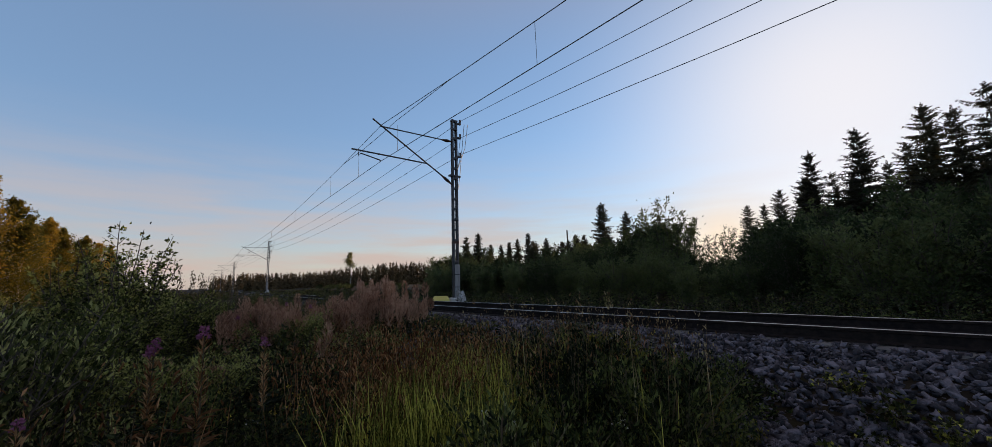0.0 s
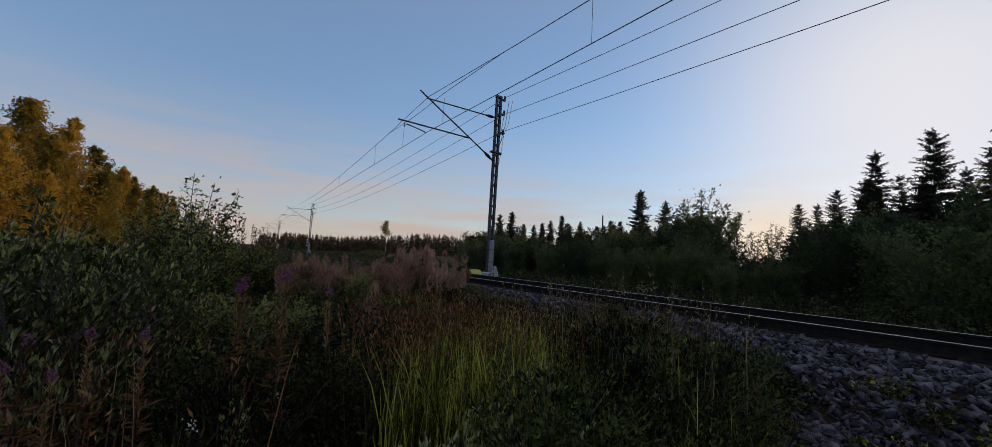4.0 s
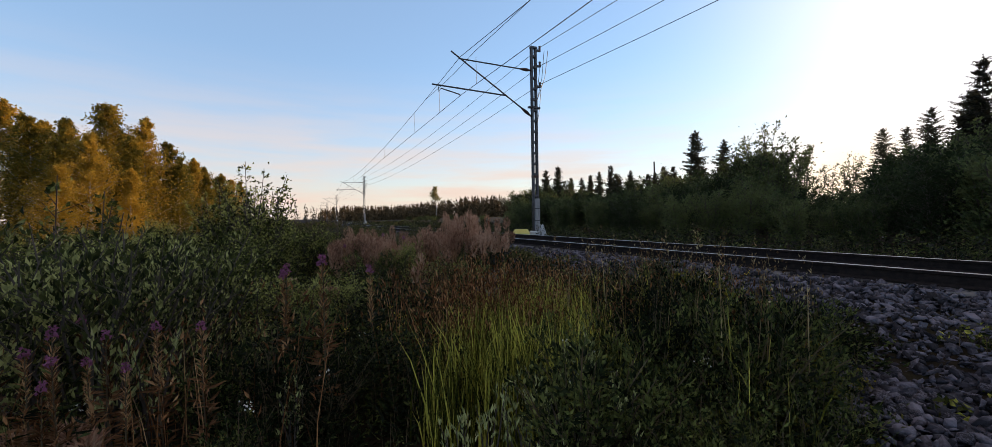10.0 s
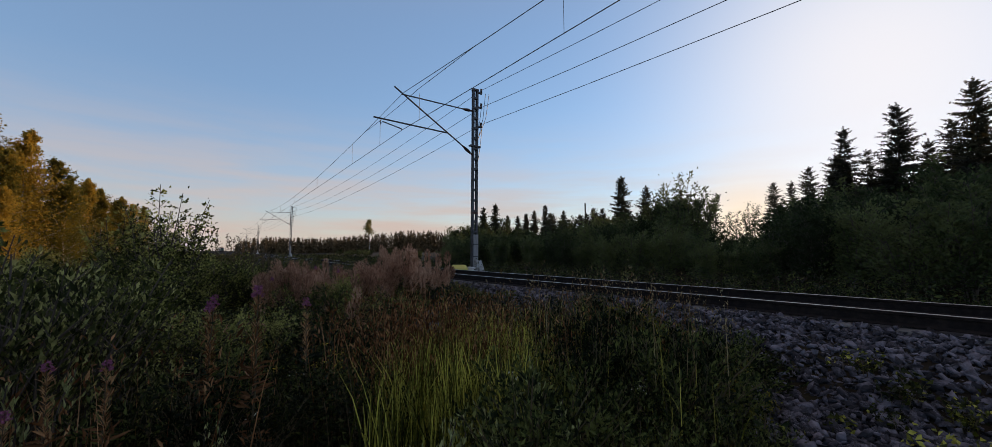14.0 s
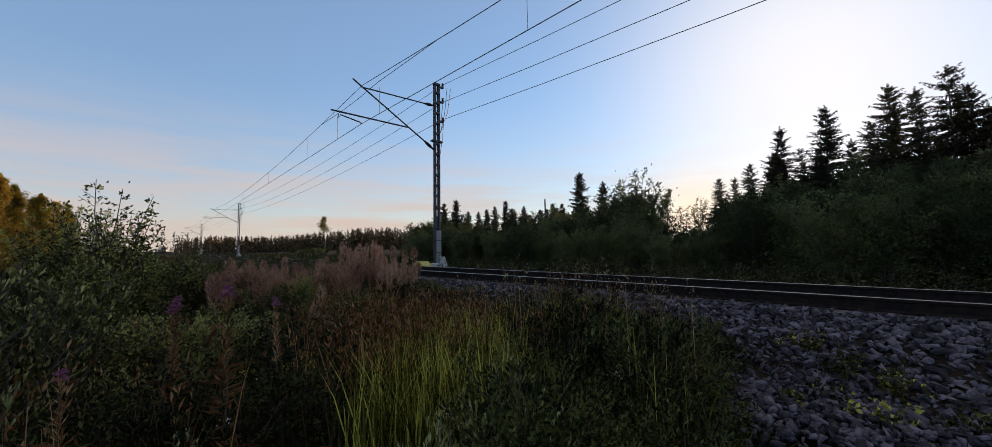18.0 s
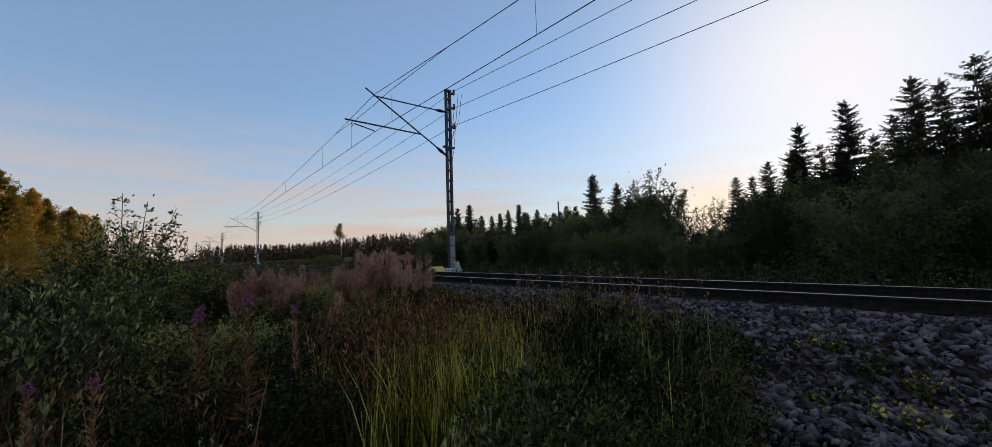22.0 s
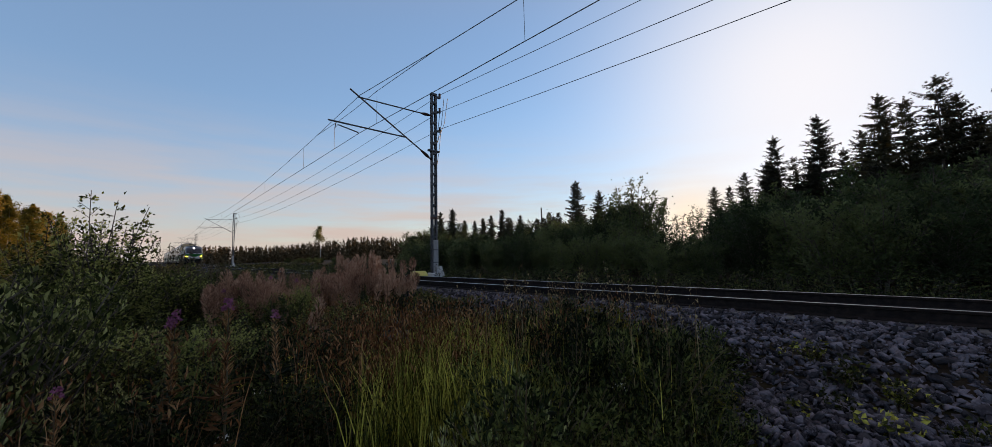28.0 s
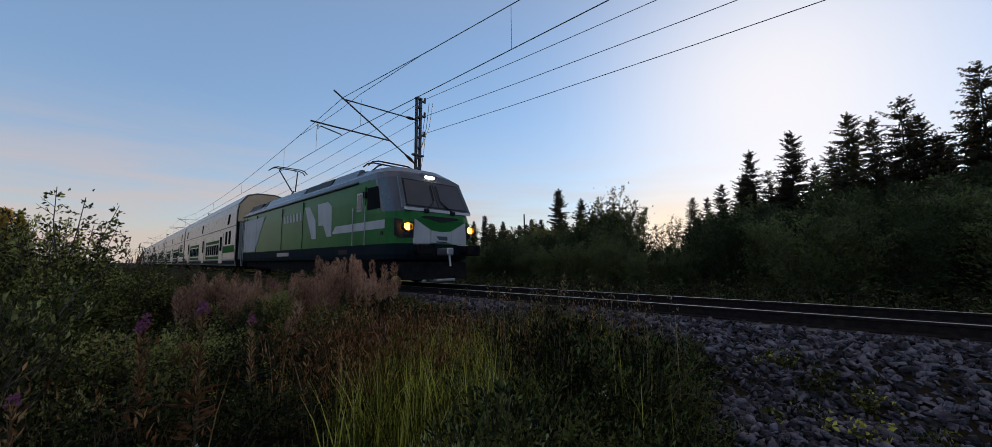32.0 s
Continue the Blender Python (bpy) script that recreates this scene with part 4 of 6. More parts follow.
def leafy(x, y, h, rng, leaves=18, leaf_len=0.07, ratio=0.35, spread=0.10, up=0.5, from_f=0.1):
    """Leaves all along upright stems; gives leaf arrays and stem arrays."""
    n = len(x)
    B = base_points(x, y)
    h = np.broadcast_to(h, n)
    lean = rng.normal(size=(n, 2)) * 0.12
    f = rng.uniform(from_f, 1, (n, leaves))
    a = rng.uniform(0, 2 * np.pi, (n, leaves))
    P = np.repeat(B[:, None], leaves, 1)
    P[..., 2] += h[:, None] * f
    P[..., 0] += lean[:, :1] * h[:, None] * f ** 2 + np.cos(a) * spread * rng.uniform(0, 1, (n, leaves))
    P[..., 1] += lean[:, 1:] * h[:, None] * f ** 2 + np.sin(a) * spread * rng.uniform(0, 1, (n, leaves))
    D = np.stack([np.cos(a), np.sin(a), np.full_like(a, up) + rng.normal(size=a.shape) * 0.4], -1).reshape(-1, 3)
    L = (leaf_len * rng.uniform(0.6, 1.3, (n, leaves)) * (1.1 - 0.4 * f)).reshape(-1)
    lv = leaf_arrays(P.reshape(-1, 3), D, L, L * ratio, rng)
    st = blade_arrays(B, h, np.full(n, 0.12), np.full(n, 0.008), rng)
    return lv, st


rv = np.random.default_rng(99)
# tufts of tall yellow-green grass
def tufts(n, per, b0, b1, r0, r1, spread, rng):
    cx, cy = sector(n, b0, b1, r0, r1, rng)
    cx, cy = cx + rng.normal(size=n) * 0.14, cy + rng.normal(size=n) * 0.14
    k = np.repeat(np.arange(n), per)
    return cx[k] + rng.normal(size=len(k)) * spread, cy[k] + rng.normal(size=len(k)) * spread, rng.uniform(0.6, 1.1, n)[k]


gx, gy, gh = zip(tufts(170, 17, 26, 49, 2.5, 4.6, 0.07, rv), tufts(60, 16, 31, 44, 4.0, 6.0, 0.08, rv), tufts(44, 12, 31, 50, 2.4, 4.8, 0.06, rv), tufts(70, 6, 46, 70, 2.6, 6.0, 0.07, rv))
xg, yg, tall = np.concatenate(gx), np.concatenate(gy), np.concatenate(gh)
k = keep_off(xg, yg, -2.9)
xg, yg, tall = xg[k], yg[k], tall[k]
hg = lowered(xg, yg, rv.uniform(0.6, 1.12, len(xg)) * tall, rv, 0.35)
stuff("grass", [blade_arrays(base_points(xg, yg), hg, rv.uniform(0.03, 0.5, len(xg)) ** 1.4 + 0.03, rv.uniform(0.008, 0.02, len(xg)), rv)], M_GRASS, "tall yellow-green grass growing in the trackside ditch", "grass")
# thinner grass over the rest of the verge
xa, ya = sector(6000, -40, 55, 4.5, 16, rv)
xb, yb = sector(2200, 45, 100, 1.8, 6.5, rv)
xa, ya = np.concatenate([xa, xb]), np.concatenate([ya, yb])
k = keep_off(xa, ya, -3.3)
k[6000:] &= (xb < -3.9 + 0.3 * np.sin(3 * yb))
xa, ya = xa[k], ya[k]
stuff("verge_grass", [blade_arrays(base_points(xa, ya), lowered(xa, ya, rv.uniform(0.3, 0.8, len(xa)), rv), rv.uniform(0.1, 0.7, len(xa)), rv.uniform(0.006, 0.012, len(xa)), rv)], M_HERB, "thin grass among the verge weeds, shade put into its dark green", "grass")
# dry reddish stalks behind the grass
x1, y1 = polar(rv.normal(31, 7, 1000), rv.uniform(3.4, 7.0, 1000))
x2, y2 = sector(420, 36, 68, 3.6, 8.5, rv)
x3, y3 = sector(110, -30, 12, 2.4, 4.0, rv)
xd, yd = np.concatenate([x1, x2, x3]), np.concatenate([y1, y2, y3])
k = keep_off(xd, yd, -2.8)
xd, yd = xd[k], yd[k]
Bd = base_points(xd, yd)
hd = lowered(xd, yd, rv.uniform(0.6, 1.25, len(xd)), rv, 0.3)
hd = np.where(rv.uniform(0, 1, len(hd)) < 0.05, hd + rv.uniform(0.05, 0.22, len(hd)), hd)
Pd = np.repeat(Bd, 4, 0)
Pd[:, 2] += np.repeat(hd, 4) * rv.uniform(0.72, 1.0, len(Pd))
Pd[:, :2] += rv.normal(size=(len(Pd), 2)) * 0.02
Ld = rv.uniform(0.03, 0.08, len(Pd))
stuff("dry_grass", [blade_arrays(Bd, hd, rv.uniform(0.02, 0.25, len(xd)), rv.uniform(0.006, 0.011, len(xd)), rv),
                    leaf_arrays(Pd, rv.normal(size=(len(Pd), 3)) * 0.4 + [0, 0, 1], Ld, Ld * 0.25, rv)], M_DRY, "dry reddish-brown stalks with seed heads", "dry grass")
# single tall stalks that stand out above the rest
xt, yt = polar(np.concatenate([rv.uniform(34, 71, 90), rv.uniform(44, 62, 34)]), rv.uniform(3.2, 6.2, 124))
k = keep_off(xt, yt, -2.7)
xt, yt = xt[k], yt[k]
ht = np.clip(crest(xt, yt) + rv.uniform(-0.05, 0.24, len(xt)) + 0.14 * (np.arange(len(xt)) > 80), 0.3, 1.7)
Pt = np.repeat(base_points(xt, yt), 9, 0)
Pt[:, 2] += np.repeat(ht, 9) * rv.uniform(0.8, 0.99, len(Pt))
Pt[:, :2] += rv.normal(size=(len(Pt), 2)) * 0.012
Lt = rv.uniform(0.015, 0.04, len(Pt))
stuff("tall_stalks", [blade_arrays(base_points(xt, yt), ht, rv.uniform(0.01, 0.12, len(xt)), rv.uniform(0.006, 0.01, len(xt)), rv),
                      leaf_arrays(Pt, rv.normal(size=(len(Pt), 3)) * 0.5 + [0, 0, 1], Lt, Lt * 0.4, rv)], M_STRAW, "thin straw-coloured stalks above the weeds", "dry grass")
# dark seed spikes against the sky, on the rise beside the line
xk, yk = polar(rv.uniform(3.4, 10.5, 26), rv.uniform(8.5, 10.5, 26))
hk = np.interp(np.degrees(np.arctan2(xk - STAND[0], yk - STAND[1])), [3, 7, 11], [1.12, 0.86, 0.62]) * rv.uniform(0.85, 1.1, 26) - ground_z(xk, yk)
Pk = np.repeat(base_points(xk, yk), 40, 0)
Pk[:, 2] += np.repeat(hk, 40) * rv.uniform(0.75, 1.0, len(Pk))
Lk = rv.uniform(0.03, 0.06, len(Pk))
stuff("seed_spikes", [blade_arrays(base_points(xk, yk), hk, np.full(26, 0.1), np.full(26, 0.012), rv),
                      leaf_arrays(Pk + rv.normal(size=Pk.shape) * 0.012, rv.normal(size=(len(Pk), 3)) * 0.5 + [0, 0, 1], Lk, Lk * 0.4, rv)], M_STEM, "dark brown seed spikes of tall weeds", "weeds")
# leafy weeds in clumps: nearer ones with small leaves, farther ones coarser
def clumps(n, per, b0, b1, r0, r1, spread, rng):
    """Plants in clumps; gives places and a height factor for each."""
    m = max(1, n // per)
    cx, cy = sector(m, b0, b1, r0, r1, rng)
    k = rng.integers(0, m, n)
    tall = rng.uniform(0.55, 1.15, m)[k]
    ox, oy = rng.normal(size=n) * spread, rng.normal(size=n) * spread
    return cx[k] + ox, cy[k] + oy, tall * np.exp(-(ox ** 2 + oy ** 2) / (4.5 * spread ** 2))


sets, stems, dark_sets, lit_sets = [], [], [], []
CLUMPS_A = [
    (900, 16, 0.12, 47, 70, 3.1, 6.6, (0.6, 1.4), -2.8, 0, dict(leaves=30, leaf_len=0.042, ratio=0.36, up=1.0, spread=0.07)),
    (380, 14, 0.12, 54, 74, 2.5, 5.0, (0.35, 1.0), -2.9, 1, dict(leaves=20, leaf_len=0.065, ratio=0.42)),
    (600, 22, 0.25, 26, 50, 5.5, 9.5, (0.6, 1.0), -2.8, 1, dict(leaves=20, leaf_len=0.09, ratio=0.3)),
    (90, 10, 0.12, -10, 24, 2.4, 3.6, (0.25, 0.6), -3.0, 1, dict(leaves=18, leaf_len=0.07, ratio=0.28)),
    (420, 16, 0.2, 6, 24, 4.4, 7.4, (0.45, 0.95), -2.4, 0, dict(leaves=24, leaf_len=0.09, ratio=0.42)),
    (160, 12, 0.12, 60, 84, 2.4, 4.6, (0.15, 0.45), -3.6, 0, dict(leaves=18, leaf_len=0.05, ratio=0.5))]
CLUMPS_B = [
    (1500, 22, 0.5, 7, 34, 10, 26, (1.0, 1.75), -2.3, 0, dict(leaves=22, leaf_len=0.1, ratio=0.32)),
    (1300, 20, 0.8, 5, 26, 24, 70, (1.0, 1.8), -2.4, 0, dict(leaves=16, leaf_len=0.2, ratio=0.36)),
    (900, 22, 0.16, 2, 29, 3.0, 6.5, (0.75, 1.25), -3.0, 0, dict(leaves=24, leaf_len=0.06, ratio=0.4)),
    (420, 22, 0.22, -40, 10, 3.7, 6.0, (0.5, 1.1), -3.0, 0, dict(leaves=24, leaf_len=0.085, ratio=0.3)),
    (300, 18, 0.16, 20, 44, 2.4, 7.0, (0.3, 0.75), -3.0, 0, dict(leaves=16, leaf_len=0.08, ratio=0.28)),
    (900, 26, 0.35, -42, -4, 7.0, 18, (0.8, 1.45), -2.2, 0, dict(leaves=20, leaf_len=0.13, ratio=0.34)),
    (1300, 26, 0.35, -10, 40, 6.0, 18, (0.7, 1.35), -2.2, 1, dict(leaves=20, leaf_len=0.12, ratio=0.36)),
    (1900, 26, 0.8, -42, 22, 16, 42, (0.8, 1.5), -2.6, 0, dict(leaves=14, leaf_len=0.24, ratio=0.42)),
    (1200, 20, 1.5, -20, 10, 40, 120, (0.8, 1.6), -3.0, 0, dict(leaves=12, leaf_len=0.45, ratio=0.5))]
for n, per, spread, b0, b1, r0, r1, hh, edge, dark, kw in CLUMPS_A + CLUMPS_B:
    xs, ys, tall = clumps(n, per, b0, b1, r0, r1, spread, rv)
    k = keep_off(xs, ys, edge, 1.9)
    xs, ys, tall = xs[k], ys[k], tall[k]
    lv, st = leafy(xs, ys, lowered(xs, ys, rv.uniform(*hh, len(xs)) * tall, rv), rv, **kw)
    # Weeds farther off take the brightened leaf colour.
    (lit_sets if r1 >= 18 else dark_sets if dark else sets).append(lv)
    stems.append(st)
# weeds on the far side of the track, under the thicket
for n, y0, y1, r0, r1, kw in ((2600, -34, 14, 3.2, 12, dict(leaves=16, leaf_len=0.13, ratio=0.4)), (2000, 10, 90, 3.4, 16, dict(leaves=12, leaf_len=0.25, ratio=0.4))):
    ys = rv.uniform(y0, y1, n)
    xs = line_x(ys) + rv.uniform(r0, r1, n)
    lv, st = leafy(xs, ys, rv.uniform(0.35, 1.1, n), rv, **kw)
    sets.append(lv)
    stems.append(st)
stuff("dark_weeds", dark_sets, M_DARK_LEAF, "clumps of tall leafy weeds, inner shade put into their dark green", "weeds")
stuff("weeds", sets, M_HERB, "dense leafy weeds covering the verge, inner shade put into their dark green", "weeds")
stuff("meadow_herbs", lit_sets, M_LIT_LEAF, "weeds along the line, their lit look put into paler leaves", "herbs")
stuff("weed_stems", stems, M_STEM, "brownish stems of the trackside weeds", "weeds")


# faded fireweed: a stand with pinkish-brown seed fluff
def plumes(x, y, h, rng, n=110, thick=0.075):
    B = base_points(x, y)
    m = len(x)
    f = rng.uniform(0.7, 1.0, (m, n))
    a = rng.uniform(0, 2 * np.pi, (m, n))
    w = thick * np.sin(np.pi * np.clip((f - 0.66) / 0.38, 0, 1))
    P = np.repeat(B[:, None], n, 1)
    P[..., 2] += np.broadcast_to(h, m)[:, None] * f
    P[..., 0] += np.cos(a) * w * 0.4
    P[..., 1] += np.sin(a) * w * 0.4
    D = np.stack([np.cos(a), np.sin(a), rng.uniform(0.7, 2.6, a.shape)], -1).reshape(-1, 3)
    L = (0.03 + w).reshape(-1)
    return leaf_arrays(P.reshape(-1, 3), D, L, L * 0.16, rng), blade_arrays(B, np.broadcast_to(h, m), np.full(m, 0.06), np.full(m, 0.01), rng)


fx, fy, fh = [], [], []
for cb, cr, sb, sr, n in ((13.5, 9.0, 1.2, 0.6, 8), (17, 9.0, 2.0, 0.7, 12), (21, 8.8, 1.9, 0.7, 14), (25, 9.3, 1.5, 0.6, 11), (17, 11.5, 2.4, 1.0, 6), (25, 12.0, 2.0, 1.0, 5), (11.5, 9.2, 0.9, 0.6, 9), (28.5, 9.2, 1.1, 0.5, 7), (6.5, 6.5, 1.0, 0.4, 1), (-20, 3.1, 3, 0.3, 1)):
    a, c = polar(rv.normal(cb, sb, n), rv.normal(cr, sr, n))
    for q in range(n):
        m = int(rv.integers(3, 9))
        fx.append(a[q] + rv.normal(size=m) * 0.2)
        fy.append(c[q] + rv.normal(size=m) * 0.3)
        fh.append(np.full(m, rv.uniform(0.55, 1.04)) * rv.uniform(0.8, 1.05, m))
xf, yf, hf = np.concatenate(fx), np.concatenate(fy), np.concatenate(fh)
k = keep_off(xf, yf, -2.5)
xf, yf, hf = xf[k], yf[k], hf[k]
fl, fs = plumes(xf, yf, (rv.uniform(0.9, 1.55, len(xf)) * hf + 0.12) * np.where(np.hypot(xf - STAND[0], yf - STAND[1]) < 5, 0.65, 1.0), rv)
stuff("faded_fireweed", [fl], M_FLUFF, "stand of faded fireweed with pinkish-brown seed fluff", "fireweed")
lv, st = leafy(xf, yf, 0.9, rv, leaves=18, leaf_len=0.11, ratio=0.18, from_f=0.2)
stuff("fireweed_leaves", [lv, st, fs], M_HERB, "narrow green leaves and stems of the faded fireweed", "fireweed")


def build_fireweed(k):
    """A single fireweed with its stem, narrow leaves, and a spike of flowers above seed pods."""
    rng = np.random.default_rng(300 + k)
    ob = thing("fireweed", "fireweed with a spike of pink flowers", "fireweed", group="flowering fireweed")
    part("stem", Geo().tube([(0, 0, 0), (0.01, 0.02, 0.5), (0.0, 0.03, 1.0)], [0.006, 0.005, 0.002], 5), M_STEM, ob)
    n = 60
    f, a = rng.uniform(0.15, 0.62, n), rng.uniform(0, 6.28, n)
    P = np.stack([0 * f, 0.02 * f, f], 1)
    D = np.stack([np.cos(a), np.sin(a), np.full(n, 0.25)], 1)
    L = rng.uniform(0.07, 0.13, n)
    part("foliage", array_mesh("foliage", *leaf_arrays(P, D, L, L * 0.16, rng)), (M_HERB, M_RUST, M_RUST)[k], ob)
    n = 110
    f, a = rng.uniform(0.55, 0.93, n), rng.uniform(0, 6.28, n)
    P = np.stack([0 * f, 0.03 * f, f], 1)
    D = np.stack([np.cos(a), np.sin(a), rng.uniform(0.7, 2.0, n)], 1)
    L = rng.uniform(0.035, 0.065, n)
    part("seed_head", array_mesh("seed_head", *leaf_arrays(P, D, L, L * 0.09, rng)), M_DRY, ob)
    n = 50
    f, a = rng.uniform(0.945, 1.0, n), rng.uniform(0, 6.28, n)
    r = 0.04 * (1.05 - f) / 0.25
    P = np.stack([np.cos(a) * r, np.sin(a) * r + 0.03 * f, f], 1)
    D = rng.normal(size=(n, 3)) + np.stack([np.cos(a), np.sin(a), 0 * a], 1)
    L = rng.uniform(0.012, 0.022, n)
    part("flower_spike", array_mesh("flower_spike", *leaf_arrays(P, D, L, L * 0.8, rng)), M_PINK, ob)
    return ob


fireweeds = Stand(build_fireweed, 3, 1.0)
for b, r, top in [(4.7, 3.4, 0.34), (5.3, 3.35, 0.3), (9.5, 3.03, 0.42), (15.5, 3.8, 0.25), (-7.5, 3.2, 0.05), (-12, 3.3, 0.02), (-14, 3.6, 0.08), (-13, 3.1, -0.08), (-21, 3.0, -0.05), (-24, 3.1, 0.0), (-18, 3.2, 0.0), (-3.2, 3.0, 0.05), (-17, 2.9, -0.12), (10.5, 8.0, 0.2), (15, 9.0, 0.35), (18, 8.6, 0.3), (12.5, 9.5, 0.3), (-22, 2.8, -0.2), (-26, 2.9, -0.15), (-15.5, 2.9, 0.0), (-19.5, 2.7, -0.05), (-16.5, 3.2, 0.1), (-23, 3.3, 0.12), (-10.5, 2.9, -0.1)]:
    x, y = polar(b, r)
    fireweeds.put(x, y, top - float(ground_z(x, y)) + 0.05, RNG.uniform(0, 360))

# willow and birch shrubs
willows = Stand(lambda k: make_kind("willow_shrub", shoot_shrub(61 + k, 1.7, (1.4, 1.7, 1.2)[k], 13, (13, 14, 13)[k], 9, (0.056, 0.052, 0.054)[k], 0.4, 0.4, 0.06, 1.2, 0.25), M_WILLOW_LEAF, M_BARK, "grey-green willow shrub with upright leafy shoots", "willow shrub", "shrubs of the verge"), 3, 1.7)
dark_shrubs = Stand(lambda k: make_kind("birch_shrub", shoot_shrub(71 + k, 1.8, (1.7, 1.5, 2.0)[k], 12, 30, 12, 0.048, 0.6, 0.5, 0.05, 0.2, 0.5), M_SHRUB, M_BARK, "dense green birch shrub in the verge", "birch shrub", "shrubs of the verge"), 3, 1.8)
for b, r, top in [(-14, 3.7, 0.95), (-9.5, 4.0, 0.85), (-19, 3.8, 0.9), (-6, 4.3, 0.6), (-4, 4.8, 0.1), (1, 4.4, -0.1), (-7, 4.4, 0.2), (4, 6.0, 0.1), (-15, 4.6, 0.75), (-20, 4.3, 0.45), (-11, 4.7, 0.3), (-26, 4.6, 0.6), (-31, 4.2, 0.5), (-17, 5.6, 0.75), (-23, 5.8, 0.7), (-13, 4.1, 0.55), (-18, 3.9, 0.4), (-24, 3.8, 0.35), (-10, 5.4, 0.7), (-29, 5.2, 0.8), (-7, 6.0, 0.6), (-36, 5.5, 0.9)]:
    x, y = polar(b, r)
    h = top - float(ground_z(x, y)) + 0.05
    willows.put(x, y, h, RNG.uniform(0, 360), wide=0.75 if h < 0.7 else 1.0)
for b, r, top in [(13, 7.7, 0.25), (17, 7.5, 0.18), (21.5, 7.3, 0.08), (25, 7.7, 0.15), (19, 8.2, 0.3), (28, 7.4, 0.0), (-9, 4.6, 0.35), (-4, 4.9, 0.4), (1, 5.1, 0.3), (6, 5.2, 0.15), (-1, 6.4, 0.5), (10, 5.6, 0.1), (-7, 5.2, 0.45), (-3, 5.8, 0.4), (-5, 7.2, 0.72), (-9, 7.6, 0.62), (-13, 8.0, 0.66), (-1, 8.6, 0.9), (-20, 8.5, 0.8), (3, 8.8, 0.3), (-28, 8.5, 1.2), (5.5, 11, 0.35), (1, 12, 0.6), (2.2, 9.0, 0.95), (3.8, 9.5, 0.66), (5.5, 9.8, 0.56), (7, 10.2, 0.54), (8.5, 10.8, 0.52), (10, 11.5, 0.48), (11.5, 11.5, 0.45), (6, 14, 0.5), (2.5, 12.5, 0.8), (-8, 11, 0.75), (-16, 12, 0.8), (3, 16, 0.5), (-3, 17, 0.9), (7.5, 17, 0.4), (-10, 18, 0.9), (28, 9.5, 0.25), (30.5, 10.5, 0.4), (27, 11.5, 0.4), (-36, 9, 1.4), (9, 7.2, -0.15), (12, 5.8, -0.2), (58.5, 5.9, -0.05)]:
    x, y = polar(b, r)
    h = top - float(ground_z(x, y)) + 0.05
    dark_shrubs.put(x, y, h, RNG.uniform(0, 360), wide=1.0 if h > 1 else 0.8)
for x, y, h in [(5.6, -11.0, 1.0), (6.0, -12.5, 0.8), (5.2, -9.0, 0.7), (6.4, -13.6, 0.9), (7.5, -6, 1.1), (8, -1, 1.2)]:
    willows.put(x, y, h, RNG.uniform(0, 360), "sparse willow shrub before the thicket", wide=0.6)
seedlings = Stand(lambda k: make_kind("willow_seedling", shoot_shrub(101 + k, 0.6, (0.3, 0.38, 0.26)[k], 5, 4, 5, 0.04, 0.26, 0.2, 0.35, 2.6, 0.12), M_PALE_LEAF, M_BARK, "low willow seedling with pale upright leaves", "willow seedling", "seedlings in the grass"), 3, 0.6)
for b, r, h in [(44.5, 2.3, 0.62), (48.5, 2.45, 0.66), (41.5, 2.5, 0.64), (46.5, 2.7, 0.7), (50.0, 2.25, 0.55), (43.0, 2.05, 0.5), (47.5, 2.05, 0.46), (39.5, 2.3, 0.55), (37.0, 2.5, 0.6), (45.5, 2.9, 0.7), (33.0, 2.4, 0.55), (29.0, 2.3, 0.5), (51.5, 2.6, 0.6), (40.5, 2.8, 0.66), (6, 2.9, 0.5), (-12, 3.5, 0.8), (-9, 3.6, 0.75)]:
    x, y = polar(b, r)
    seedlings.put(x, y, h * 1.35, RNG.uniform(0, 360))
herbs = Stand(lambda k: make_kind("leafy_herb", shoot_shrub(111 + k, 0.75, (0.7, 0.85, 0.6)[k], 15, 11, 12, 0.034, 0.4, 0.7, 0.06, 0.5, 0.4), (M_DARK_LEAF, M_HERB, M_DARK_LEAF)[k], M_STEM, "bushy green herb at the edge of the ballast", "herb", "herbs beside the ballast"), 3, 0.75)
HERBS = [(46, 2.35, 0.75), (49, 2.6, 0.7), (52, 3.2, 0.7), (56, 3.6, 0.65), (44, 3.3, 0.7), (50, 4.3, 0.8), (57, 4.8, 0.75), (61, 4.2, 0.6), (64, 3.7, 0.55), (60, 3.1, 0.55), (54, 5.4, 0.75), (66, 4.6, 0.5), (5, 3.2, 0.6), (10, 3.0, 0.5), (-2, 3.3, 0.65), (0, 2.6, 0.4), (14, 3.6, 0.5), (8, 4.4, 0.7), (47, 5.6, 0.8), (68, 3.3, 0.45)]
HERBS_NEAR = [(58, 2.5, 0.55), (63, 2.6, 0.5), (68, 2.6, 0.5), (72, 2.8, 0.45), (73, 3.3, 0.45), (70, 3.8, 0.5), (55, 2.9, 0.65), (64, 3.1, 0.6), (60, 3.7, 0.65), (75, 2.6, 0.35), (67, 4.2, 0.55), (51, 2.2, 0.5), (66, 2.2, 0.35), (71, 2.3, 0.3)]
for b, r, h in HERBS + HERBS_NEAR:
    x, y = polar(b, r)
    herbs.put(x, y, min(1.45 * h, float(crest(x, y))), RNG.uniform(0, 360))
